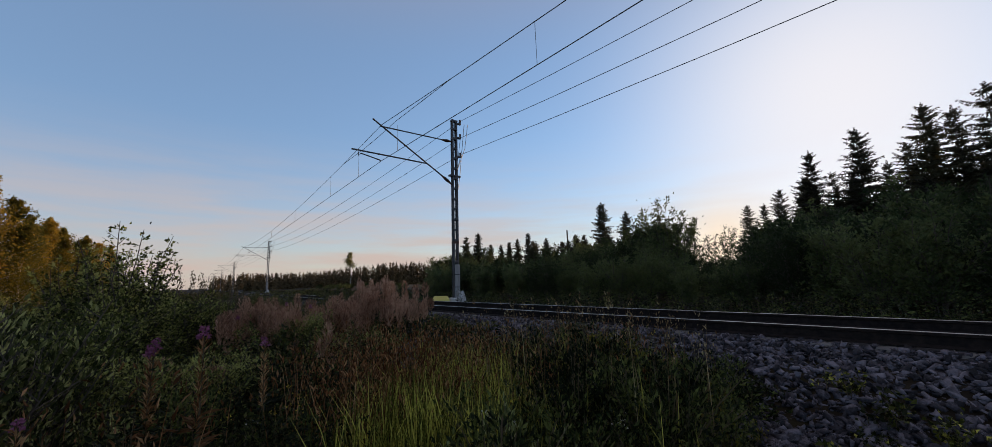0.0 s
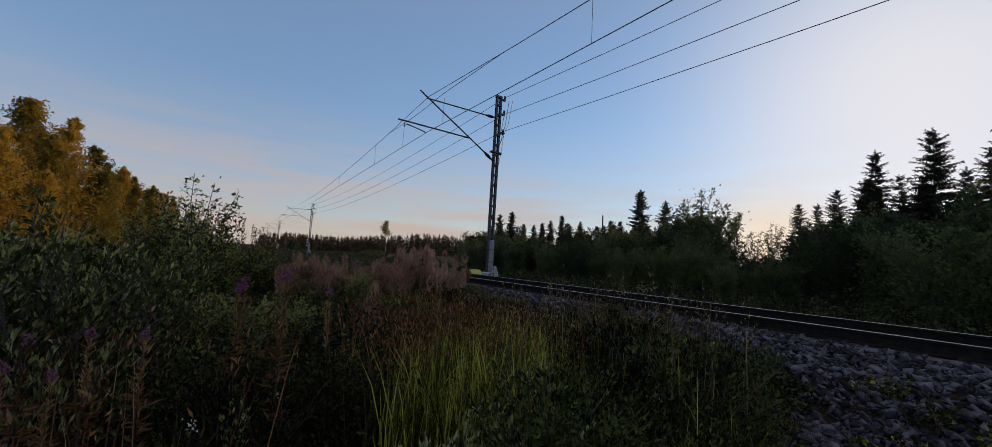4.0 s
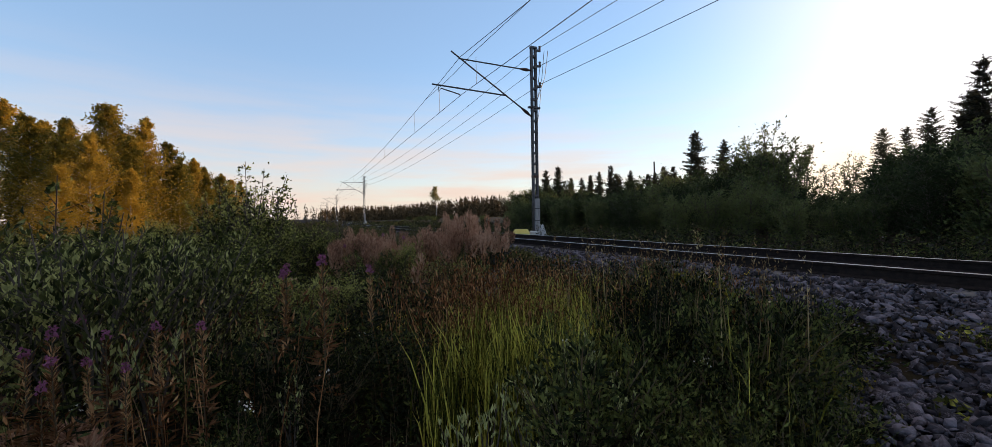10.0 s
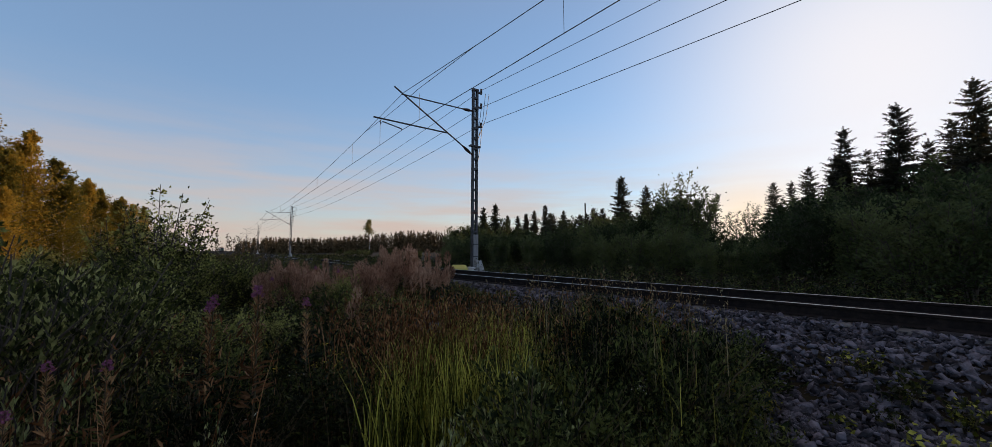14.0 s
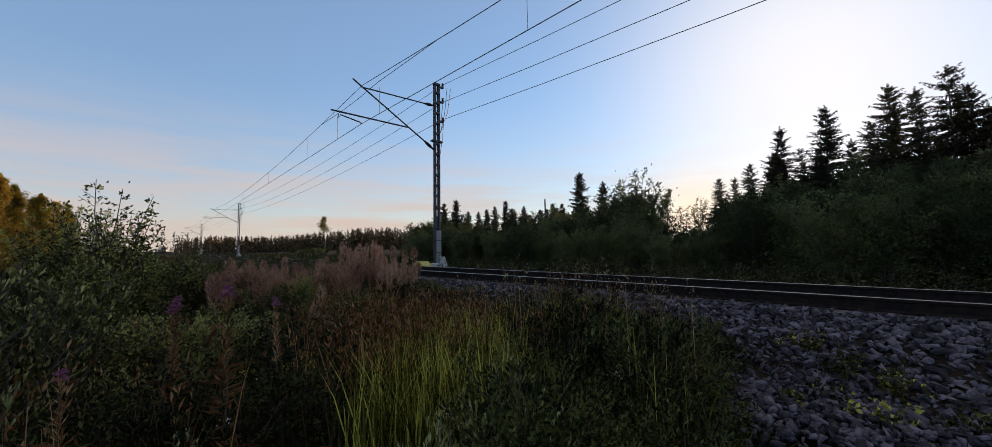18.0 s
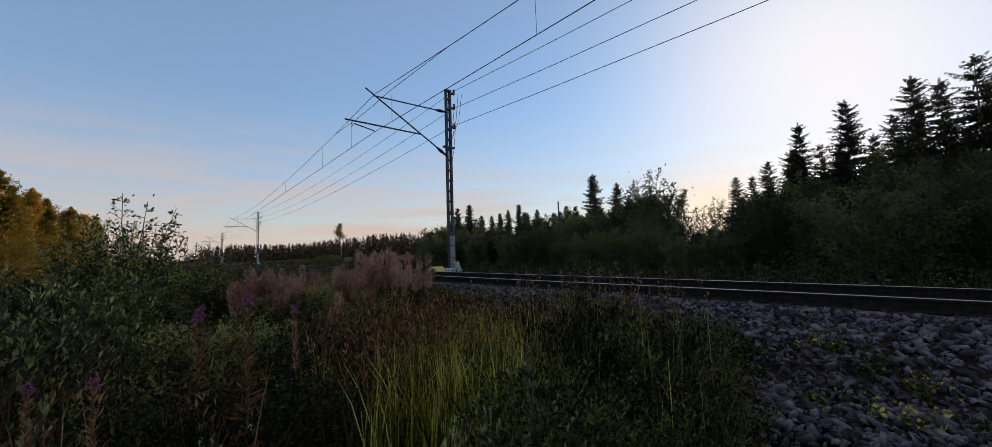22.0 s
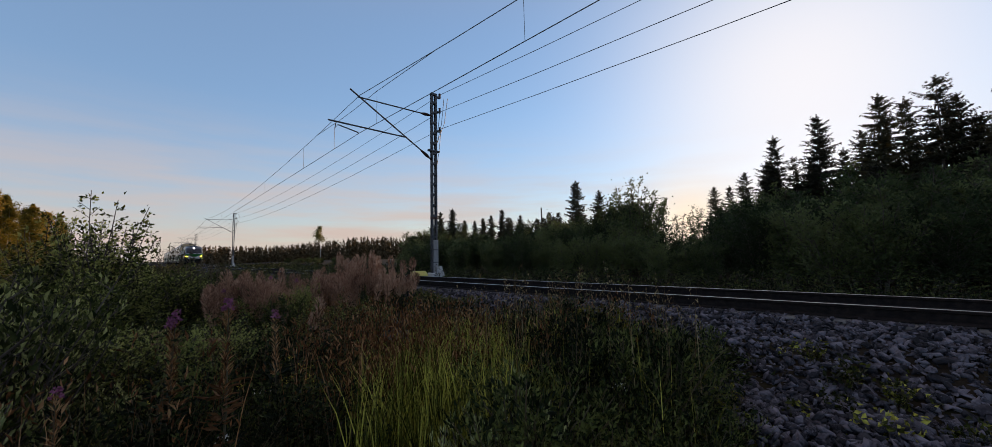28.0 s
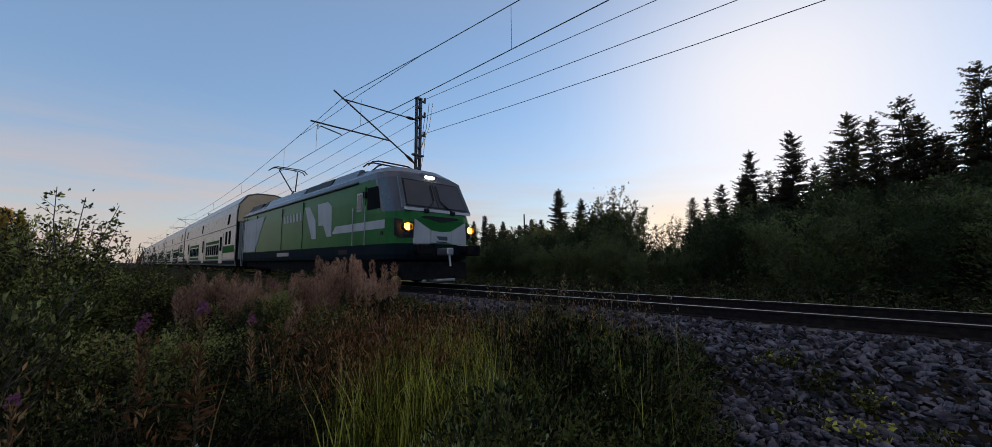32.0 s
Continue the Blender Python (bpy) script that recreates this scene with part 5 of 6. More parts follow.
for b, r in [(53, 4.3), (56.5, 3.9), (59, 4.4), (62, 4.0), (64.5, 4.4), (67, 3.9), (69.5, 4.2), (61, 3.5), (55, 3.4), (66, 3.4)]:
    x, y = polar(b, r)
    herbs.put(x, y, 0.66 - 0.125 * r - float(ground_z(x, y)), RNG.uniform(0, 360), wide=0.8)
birch_seedlings = Stand(lambda k: make_kind("birch_seedling", shoot_shrub(121 + k, 0.6, (0.5, 0.6, 0.42)[k], 7, 7, 8, 0.03, 0.7, 0.6, 0.1, 0.2, 0.4), M_SEEDLING, M_BARK, "small yellowing birch seedling beside the ballast", "birch seedling", "birch seedlings beside the ballast"), 3, 0.6)
for b, r, h in [(63, 4.6, 0.75), (66, 4.3, 0.7), (68.5, 4.0, 0.6), (70.5, 4.4, 0.55), (72, 3.7, 0.5), (73.5, 4.0, 0.4), (75, 3.4, 0.35), (69, 3.3, 0.5), (65, 3.5, 0.6), (60, 4.9, 0.8), (57, 5.3, 0.8), (71, 2.9, 0.35), (74, 2.9, 0.28), (67, 5.0, 0.5), (54, 4.4, 0.9), (62, 3.1, 0.5)]:
    x, y = polar(b, r)
    birch_seedlings.put(x, y, min(h, float(crest(x, y)) + 0.08), RNG.uniform(0, 360))
saplings = Stand(lambda k: make_kind("birch_sapling", shoot_shrub(81 + k, 2.7, (1.7, 1.5)[k], 9, 28, 8, 0.06, 0.6, 0.6, 0.1, 0.0, 0.22), M_SHRUB, M_BARK, "young birch with sparse dark leaves against the sky", "birch sapling", "saplings"), 2, 2.7)
for b, r, top in [(0.0, 9.5, 1.98), (0.6, 9.8, 1.75), (-0.8, 9.6, 1.5), (-3.2, 10, 1.9), (-2.4, 10.3, 1.65), (-4.4, 9.4, 1.35), (-1.6, 9.2, 1.3), (1.0, 9.2, 1.15), (-15.5, 4.7, 1.15)]:
    x, y = polar(b, r)
    saplings.put(x, y, top - float(ground_z(x, y)) + 0.05, RNG.uniform(0, 360))


# small flower heads
def blossoms(name, spots, per, size, material, label, rng):
    P, D, L = [], [], []
    for b, r, z in spots:
        x, y = polar(b, r)
        for j in range(per):
            P.append((x + rng.normal() * 0.025, y + rng.normal() * 0.025, float(ground_z(x, y)) + z + rng.normal() * 0.015))
            D.append(rng.normal(size=3) + [0, 0, 0.5])
            L.append(size * rng.uniform(0.7, 1.3))
    P = np.array(P)
    lv = leaf_arrays(P, np.array(D), np.array(L), np.array(L) * 0.8, rng)
    B = np.array([[*polar(b, r), 0] for b, r, z in spots])
    B[:, 2] = ground_z(B[:, 0], B[:, 1])
    st = blade_arrays(B, np.array([s[2] for s in spots]), np.zeros(len(B)), np.full(len(B), 0.006), rng)
    stuff(name + "_stems", [st], M_STEM, "thin stems of the small wild flowers", "wild flowers")
    return stuff(name, [lv], material, label, "wild flowers")


blossoms("yarrow", [(rv.uniform(-22, 66), rv.uniform(2.4, 5.5), rv.uniform(0.35, 0.8)) for i in range(14)] + [(rv.uniform(52, 78), rv.uniform(2.2, 3.0), rv.uniform(0.1, 0.3)) for i in range(30)], 12, 0.016, M_WHITE_PETAL, "small white yarrow heads among the weeds", rv)
blossoms("tansy", [(rv.uniform(-6, 20), rv.uniform(3.2, 5.0), rv.uniform(0.5, 0.75)) for i in range(12)] + [(rv.uniform(44, 64), rv.uniform(3.5, 5.5), rv.uniform(0.5, 0.7)) for i in range(14)], 12, 0.014, M_YELLOW_PETAL, "small yellow flower heads among the weeds", rv)



# ---- loose ballast stones ----
CUBE_V = np.array([(x, y, z) for z in (-1, 1) for x, y in ((-1, -1), (1, -1), (1, 1), (-1, 1))], float)
CUBE_F = np.array([(0, 3, 2), (0, 2, 1), (4, 5, 6), (4, 6, 7), (0, 1, 5), (0, 5, 4), (1, 2, 6), (1, 6, 5), (2, 3, 7), (2, 7, 6), (3, 0, 4), (3, 4, 7)])
rs = np.random.default_rng(5)


def stone_arrays(C, size, rng):
    n = len(C)
    V = np.repeat(CUBE_V[None], n, 0) * rng.uniform(0.6, 1.05, (n, 8, 1)) + rng.uniform(-0.34, 0.34, (n, 8, 3))
    V[:, 4:, :2] *= rng.uniform(0.3, 0.9, (n, 1, 2))
    V = V * np.stack([rng.uniform(0.9, 1.6, n), rng.uniform(0.45, 0.85, n), rng.uniform(0.22, 0.5, n)], 1)[:, None]
    for ax, spin in ((0, rng.normal(size=n) * 0.65), (1, rng.normal(size=n) * 0.65), (2, rng.uniform(0, 2 * np.pi, n))):
        c, q = np.cos(spin)[:, None], np.sin(spin)[:, None]
        i, j = [(1, 2), (2, 0), (0, 1)][ax]
        vi, vj = V[..., i] * c - V[..., j] * q, V[..., i] * q + V[..., j] * c
        V[..., i], V[..., j] = vi, vj
    V = V * size[:, None, None] + C[:, None]
    return V.reshape(-1, 3), (np.arange(n)[:, None, None] * 8 + CUBE_F[None]).reshape(-1, 3)


def stone_spots(n, y0, y1, r0, r1):
    y = rs.uniform(y0, y1, n)
    r = rs.uniform(r0, r1, n)
    x = line_x(y) + r
    bed = np.maximum(ground_z(x, y), np.interp(np.abs(r), [1.3, 1.7, 2.3, 2.55], [-0.215, -0.25, -0.36, -0.6]))
    return np.stack([x, y, bed + rs.uniform(-0.03, 0.035, n)], 1)


near = stone_spots(300, -16.2, -13.6, -4.3, -3.0)
stone_meshes = []
for k in range(12):
    V, F = stone_arrays(np.zeros((1, 3)), np.ones(1), rs)
    stone_meshes.append(array_mesh("stone", V, F))
for k, c in enumerate(near):
    ob = part("stone", stone_meshes[k % 12], M_STONE, ballast)
    s = rs.uniform(0.028, 0.055)
    ob.matrix_basis = Matrix.LocRotScale(Vector(c) + Vector((0, 0, 0.02)), Euler((0, 0, rs.uniform(0, 6.3))), (s, s, s))
sets = []
for n, y0, y1, r0, r1, s0, s1 in ((25000, -22, -8, -4.5, -0.95, 0.02, 0.062), (4500, -8, 12, -3.6, -0.95, 0.03, 0.06), (2600, -24, 10, -0.68, 0.68, 0.025, 0.05), (1800, -24, 10, 0.95, 2.6, 0.03, 0.06), (1500, 12, 60, -3.0, -0.95, 0.06, 0.12),
                              (500, -19, -15, -5.4, -4.4, 0.02, 0.055)):
    C = stone_spots(n, y0, y1, r0, r1)
    sets.append(stone_arrays(C, s0 + (s1 - s0) * rs.uniform(0, 1, n) ** 1.8, rs))
V, F = joined(*sets)
ob = part("ballast_stones", array_mesh("ballast_stones", V, F), M_STONE)
tagged(ob, "loose grey crushed stones of the ballast slope", "ballast", kind="stuff")

# small yellow-green weeds growing out of the stones
def build_sprout(k):
    rng = np.random.default_rng(500 + k)
    ob = thing("ballast_weed", "small yellow-green weed growing between the ballast stones", "weed", group="weeds in the ballast")
    xs, ys = rng.normal(size=16) * 0.07, rng.normal(size=16) * 0.07
    n = 16
    P0 = np.stack([xs, ys, np.zeros(n)], 1)
    h = rng.uniform(0.08, 0.24, n)
    st = blade_arrays(P0, h, np.full(n, 0.4), np.full(n, 0.006), rng)
    P = np.repeat(P0, 9, 0)
    P[:, 2] += np.repeat(h, 9) * rng.uniform(0.2, 1, n * 9)
    P[:, :2] += rng.normal(size=(n * 9, 2)) * 0.03
    L = rng.uniform(0.025, 0.05, n * 9)
    tagged(part("stalk_tuft", array_mesh("stalk_tuft", *st), M_STEM, ob), kind="stuff")
    part("foliage", array_mesh("foliage", *leaf_arrays(P, rng.normal(size=(n * 9, 3)) + [0, 0, 0.6], L, L * 0.6, rng)), M_GRASS, ob)
    return ob


sprouts = Stand(build_sprout, 3, 1.0)
for b, r in [(80, 4.0), (84, 4.3), (77, 3.7), (72, 4.1), (88, 4.0), (91, 3.8), (69, 3.9), (82, 5.2), (74, 5.0), (94, 4.2), (86, 3.4), (79, 3.3), (85, 4.8), (89, 4.6), (75, 3.2)]:
    x, y = polar(b, r)
    sprouts.put(x, y, rs.uniform(0.8, 1.4), rs.uniform(0, 360))



# ---- the train ----
TRAIN_ROWS_T = [0, 4, 8, 12, 16, 20, 23, 25, 26, 27] + [27 + 0.25 * i for i in range(1, 21)]


def front_y(t):
    """Where the train's front stands along the line."""
    k = 32 - t
    return -6.4 + 18.5 * k + 1.25 * k * k if k < 5 else 117.35 + 31 * (k - 5)


M_GREEN = node_mat("gloss_green_paint", [(0.006, 0.1, 0.02), (0.014, 0.15, 0.032)], 1.5, 0.34, bump_scale=12, spec=0.16)
M_TWHITE = node_mat("train_white_paint", [(0.36, 0.37, 0.38), (0.48, 0.49, 0.5)], 1.2, 0.5, bump_scale=10, spec=0.1)
M_COACH = node_mat("grey_white_coach_paint", [(0.2, 0.205, 0.2), (0.28, 0.285, 0.275)], 0.8, 0.3, bump_scale=6, spec=0.6)
M_TGREY = node_mat("blue_grey_roof_paint", [(0.045, 0.06, 0.08), (0.08, 0.1, 0.125)], 1.5, 0.24, bump_scale=10)
M_SKIRT = node_mat("dark_blue_skirt", [(0.006, 0.012, 0.016), (0.01, 0.018, 0.024)], 2, 0.7, spec=0.06)
M_DARK = node_mat("grimy_underframe", [(0.006, 0.006, 0.007), (0.016, 0.015, 0.015)], 5, 0.9, spec=0.05)
M_BLACK = node_mat("black_trim", [(0.006, 0.006, 0.007), (0.012, 0.012, 0.013)], 4, 0.5, spec=0.2)
M_GLASS = node_mat("dark_train_glass", [(0.022, 0.027, 0.035), (0.035, 0.042, 0.052)], 1, 0.12)
M_TINT = node_mat("tinted_coach_glass", [(0.01, 0.012, 0.013), (0.018, 0.02, 0.022)], 1, 0.6, spec=0.0)
M_DULL_GREEN = node_mat("dusty_green_paint", [(0.012, 0.1, 0.014), (0.02, 0.14, 0.022)], 1.5, 0.7, spec=0.05)
M_BEIGE = node_mat("beige_end_wall", [(0.5, 0.35, 0.21), (0.62, 0.45, 0.29)], 1.5, 0.7)
M_STEEL = node_mat("brushed_steel", [(0.35, 0.35, 0.36), (0.5, 0.5, 0.51)], 6, 0.4, 0.8)
M_LAMP = glow_mat("headlamp_glow", (1.0, 0.4, 0.012), 45.0)
M_TOPLAMP = glow_mat("upper_headlamp_glow", (1.0, 0.84, 0.58), 60.0)


def plan_ring(w, f, cx, cy, back, z):
    """A level slice of a vehicle: rounded nose, square tail."""
    return [(-w, f + cy, z), (-w + 0.3 * cx, f + 0.45 * cy, z), (-w + cx, f + 0.1 * cy, z), (-w + 1.6 * cx, f, z), (w - 1.6 * cx, f, z), (w - cx, f + 0.1 * cy, z), (w - 0.3 * cx, f + 0.45 * cy, z), (w, f + cy, z),
            (w, back - 0.15, z), (w - 0.15, back, z), (-w + 0.15, back, z), (-w, back - 0.15, z)]


def side_panel(parent, name, x, pts, material, label="", thick=0.012):
    """A flat panel on a vehicle's side at x; pts are (y, z)."""
    s = 1 if x > 0 else -1
    g = Geo().loft([[(x - s * 0.02, y, z) for y, z in pts], [(x + s * thick, y, z) for y, z in pts]])
    return part(name, g, material, parent, label)


def wheel_pair(parent, y, r):
    for s in (-1, 1):
        w = part("wheel", Geo().tube([(s * 0.74, y, r), (s * 0.88, y, r)], r, 20), M_DARK, parent)
        part("hub", Geo().tube([(s * 0.88, y, r), (s * 0.93, y, r)], 0.14, 10), M_STEEL, w)


def bogie(parent, y, base, r):
    b = part("bogie_frame", Geo().box(-1.05, 1.05, y - base * 0.5 - 0.7, y + base * 0.5 + 0.7, r - 0.05, r + 0.35, 0.05).box(-1.25, -0.95, y - base * 0.5 - 0.5, y + base * 0.5 + 0.5, r - 0.25, r + 0.2, 0.05).box(0.95, 1.25, y - base * 0.5 - 0.5, y + base * 0.5 + 0.5, r - 0.25, r + 0.2, 0.05), M_DARK, parent)
    for d in (-0.5, 0.5):
        wheel_pair(parent, y + d * base, r)


def pantograph(parent, y, up, head_z):
    p = part("pantograph", Geo().box(-0.55, 0.55, y - 0.4, y + 0.4, 3.92, 3.98, 0.01), M_BLACK, parent, "black raised pantograph" if up else "black folded pantograph")
    knee_y, knee_z = (y - 0.75, 4.62) if up else (y + 1.3, 4.12)
    for s in (-1, 1):
        part("insulator_foot", Geo().tube([(s * 0.45, y + 0.25, 3.75), (s * 0.45, y + 0.25, 3.95)], 0.06, 8), M_INSUL, p)
        part("upper_arm", Geo().tube([(s * 0.09, knee_y, knee_z), (s * 0.5, y + (0.25 if up else -0.5), head_z - 0.12)], 0.032, 6), M_BLACK, p)
    part("lower_arm", Geo().tube([(0, y + 0.3, 4.0), (0, knee_y, knee_z)], 0.05, 6), M_BLACK, p)
    for d in (-0.18, 0.18):
        c = y + (0.25 if up else -0.5) + d
        part("contact_strip", Geo().tube([(-0.98, c, head_z - 0.22), (-0.82, c, head_z - 0.06), (-0.6, c, head_z), (0.6, c, head_z), (0.82, c, head_z - 0.06), (0.98, c, head_z - 0.22)], 0.028, 6), M_BLACK, p)
    part("head_frame", Geo().tube([(-0.4, y + (0.07 if up else -0.68), head_z - 0.08), (-0.4, y + (0.43 if up else -0.32), head_z - 0.08)], 0.025, 6).tube([(0.4, y + (0.07 if up else -0.68), head_z - 0.08), (0.4, y + (0.43 if up else -0.32), head_z - 0.08)], 0.025, 6), M_BLACK, p)


def build_loco():
    ob = thing("locomotive", "green and white electric locomotive with lit headlamps", "locomotive")
    L = 17.3
    part("skirt", Geo().loft([plan_ring(1.46, 0.12, 0.36, 0.7, L - 0.1, 0.8), plan_ring(1.49, 0.04, 0.36, 0.7, L - 0.05, 0.95), plan_ring(1.5, 0.0, 0.36, 0.7, L, 1.26)]), M_SKIRT, ob, "dark blue skirt")
    part("body", Geo().loft([plan_ring(1.5, 0.0, 0.36, 0.7, L, 1.26), plan_ring(1.5, 0.0, 0.36, 0.7, L, 2.0), plan_ring(1.5, 0.08, 0.36, 0.7, L, 2.22)]), M_GREEN, ob, "gloss green body shell")
    part("cab_shell", Geo().loft([plan_ring(1.5, 0.08, 0.36, 0.7, 1.97, 2.22), plan_ring(1.49, 0.36, 0.36, 0.75, 1.97, 2.8), plan_ring(1.46, 0.62, 0.36, 0.75, 1.97, 3.32)]), M_TGREY, ob, "blue-grey upper cab")
    part("body_side", Geo().loft([[(-w, 1.97, z), (w, 1.97, z), (w, L - 0.15, z), (w - 0.15, L, z), (-w + 0.15, L, z), (-w, L - 0.15, z)] for w, z in ((1.5, 2.22), (1.5, 2.7), (1.46, 3.32))]), M_GREEN, ob, "gloss green upper body side")
    part("roof", Geo().loft([plan_ring(1.45, 0.62, 0.36, 0.75, L, 3.325), plan_ring(1.38, 0.76, 0.4, 0.8, L - 0.02, 3.54), plan_ring(1.16, 1.1, 0.42, 0.85, L - 0.15, 3.76), plan_ring(0.9, 1.7, 0.4, 0.8, L - 0.4, 3.85)]), M_TGREY, ob, "blue-grey sloping roof")
    part("roof_edge", Geo().box(-1.52, -1.44, 2.6, L - 0.1, 3.3, 3.36, 0.01).box(1.44, 1.52, 2.6, L - 0.1, 3.3, 3.36, 0.01), M_BLACK, ob, "dark gutter line")
    for s in (-1, 1):
        part("cab_side", Geo().loft([[(s * 1.48, 0.98, 2.2), (s * 1.48, 1.97, 2.2), (s * 1.44, 1.97, 3.3), (s * 1.44, 1.5, 3.3)], [(s * 1.508, 0.98, 2.2), (s * 1.508, 1.97, 2.2), (s * 1.468, 1.97, 3.3), (s * 1.468, 1.5, 3.3)]]), M_GREEN, ob, "dark green cab side")
    # the nose: slanting plane between (y 0.08, z 2.22) and (y 0.66, z 3.22)
    slope = lambda z: 0.08 + (z - 2.22) * 0.49
    def nose(name, pts, mat, proud, label="", parent=ob):
        g = Geo().loft([[(x, slope(z) + 0.05, z) for x, z in pts], [(x, slope(z) - proud, z) for x, z in pts]])
        return part(name, g, mat, parent, label)
    surround = nose("cab_front", [(-1.3, 2.3), (1.3, 2.3), (1.2, 3.36), (0.9, 3.48), (-0.9, 3.48), (-1.2, 3.36)], M_TGREY, 0.015, "blue-grey windscreen surround")
    nose("windscreen_sill", [(-1.26, 2.24), (1.26, 2.24), (1.24, 2.33), (-1.24, 2.33)], M_TWHITE, 0.024, "pale strip under the windscreen")
    screen = nose("windscreen", [(-1.17, 2.37), (1.17, 2.37), (1.08, 3.28), (-1.08, 3.28)], M_BLACK, 0.025, "black windscreen frame")
    for a, b in ((-1.13, -0.02), (0.02, 1.13)):
        nose("pane", [(a, 2.41), (b, 2.41), (b * (0.92 if abs(b) > 0.5 else 1), 3.24), (a * (0.92 if abs(a) > 0.5 else 1), 3.24)], M_GLASS, 0.034, "dark reflecting pane", screen)
    for s in (-1, 1):
        w = part("wiper", Geo().tube([(s * 0.5, slope(2.3) - 0.05, 2.3), (s * 0.12, slope(2.6) - 0.07, 2.6), (s * 0.1, slope(3.15) - 0.07, 3.15)], 0.018, 5), M_BLACK, ob)
        part("wiper_motor", Geo().box(s * 0.5 - 0.09, s * 0.5 + 0.09, slope(2.26) - 0.08, slope(2.26) + 0.02, 2.2, 2.32, 0.02), M_BLACK, ob)
    part("upper_headlamp_housing", Geo().box(-0.34, 0.34, slope(3.42) - 0.03, slope(3.42) + 0.4, 3.34, 3.56, 0.05), M_TGREY, ob)
    part("upper_headlamp", Geo().box(-0.21, 0.21, slope(3.42) - 0.045, slope(3.42) + 0.05, 3.38, 3.5, 0.04), M_TOPLAMP, ob, "bright white upper headlamp")
    part("nose_grille", Geo().loft([[(-0.75, -0.012, 2.06), (0, -0.03, 1.94), (0.75, -0.012, 2.06), (0.6, -0.012, 2.1), (-0.6, -0.012, 2.1)], [(-0.75, 0.1, 2.06), (0, 0.1, 1.94), (0.75, 0.1, 2.06), (0.6, 0.1, 2.1), (-0.6, 0.1, 2.1)]]), M_BLACK, ob, "narrow black air slot")
    for s in (-1, 1):
        wing = [(s * 0.4, 1.27), (s * 1.0, 1.27), (s * 1.0, 1.5), (s * 0.96, 1.98), (s * 0.4, 1.68)]
        part("apron_wing", Geo().loft([[(x, -0.02, z) for x, z in wing], [(x, 0.1, z) for x, z in wing]]), M_TWHITE, ob, "white lower front panel")
    mid = [(-0.385, 1.3), (0.385, 1.3), (0.385, 1.67), (0.0, 1.63), (-0.385, 1.67)]
    part("front_apron", Geo().loft([[(x, -0.03, z) for x, z in mid], [(x, 0.1, z) for x, z in mid]]), M_TWHITE, ob, "white centre panel")
    part("front_badge", Geo().loft([[(-0.2, -0.042, 1.5), (-0.08, -0.042, 1.38), (0.22, -0.042, 1.38), (0.22, -0.042, 1.5)], [(-0.2, 0.0, 1.5), (-0.08, 0.0, 1.38), (0.22, 0.0, 1.38), (0.22, 0.0, 1.5)]]), M_TGREY, ob, "plain grey badge shape")
    part("front_plate", Geo().box(-0.2, 0.2, -0.04, 0.02, 1.31, 1.34), M_BLACK, ob, "small dark plate")
    for s in (-1, 1):
        h = part("lamp_cluster", Geo().loft([[(s * 1.0, 0.0, 1.42), (s * 1.36, 0.2, 1.42), (s * 1.44, 0.34, 1.5), (s * 1.44, 0.34, 2.0), (s * 1.0, 0.0, 1.88)], [(s * 1.0, 0.15, 1.42), (s * 1.3, 0.35, 1.42), (s * 1.38, 0.5, 1.5), (s * 1.38, 0.5, 2.0), (s * 1.0, 0.15, 1.88)]]), M_BLACK, ob, "black headlamp cluster")
        h.location.y = -0.0175
        part("headlamp", Geo().loft([[(s * 1.18 + 0.125 * math.cos(a), y, 1.74 + 0.1 * math.sin(a)) for a in [2 * math.pi * i / 16 for i in range(16)]] for y in (0.07, 0.22)]), M_LAMP, h, "lit warm-yellow headlamp")
        # Added hood: hides part of the glow sideways, like a directed beam.
        hood = Geo()
        rings = [[(s * 1.18 + 1.28 * q * math.cos(a), y + 0.1, 1.74 + 0.95 * q * math.sin(a)) for a in [2 * math.pi * i / 16 for i in range(16)]] for q, y in ((0.11, 0.05), (0.14, 0.05), (0.13, -0.12), (0.12, -0.12), (0.112, -0.04), (0.11, 0.05))]
        part("added_lamp_hood", hood.loft(rings, caps=False), M_BLACK, h, "black hood added to dim the lamp seen from the side")
        part("tail_lamp", Geo().tube([(s * 1.18, 0.05, 1.54), (s * 1.18, 0.18, 1.54)], 0.07, 12), M_GLASS, h)
        bf = part("buffer", Geo().tube([(s * 0.875, -0.45, 1.06), (s * 0.875, 0.1, 1.06)], 0.11, 10), M_DARK, ob)
        part("buffer_head", Geo().box(s * 0.875 - 0.28, s * 0.875 + 0.28, -0.52, -0.45, 0.9, 1.22, 0.06), M_DARK, bf)
        part("handrail", Geo().tube([(s * 0.55, -0.12, 1.24), (s * 0.98, -0.12, 1.24), (s * 0.98, 0.02, 1.24)], 0.016, 5), M_STEEL, ob)
        part("mirror_camera", Geo().box(s * 1.5 - 0.03, s * 1.5 + 0.09 * s + 0.03, 1.9, 2.06, 2.75, 2.95, 0.02), M_BLACK, ob)
    part("coupler", Geo().box(-0.12, 0.12, -0.5, 0.1, 0.92, 1.14, 0.03).tube([(0, -0.42, 0.95), (0.02, -0.46, 0.6)], 0.035, 6), M_STEEL, ob, "steel screw coupler")
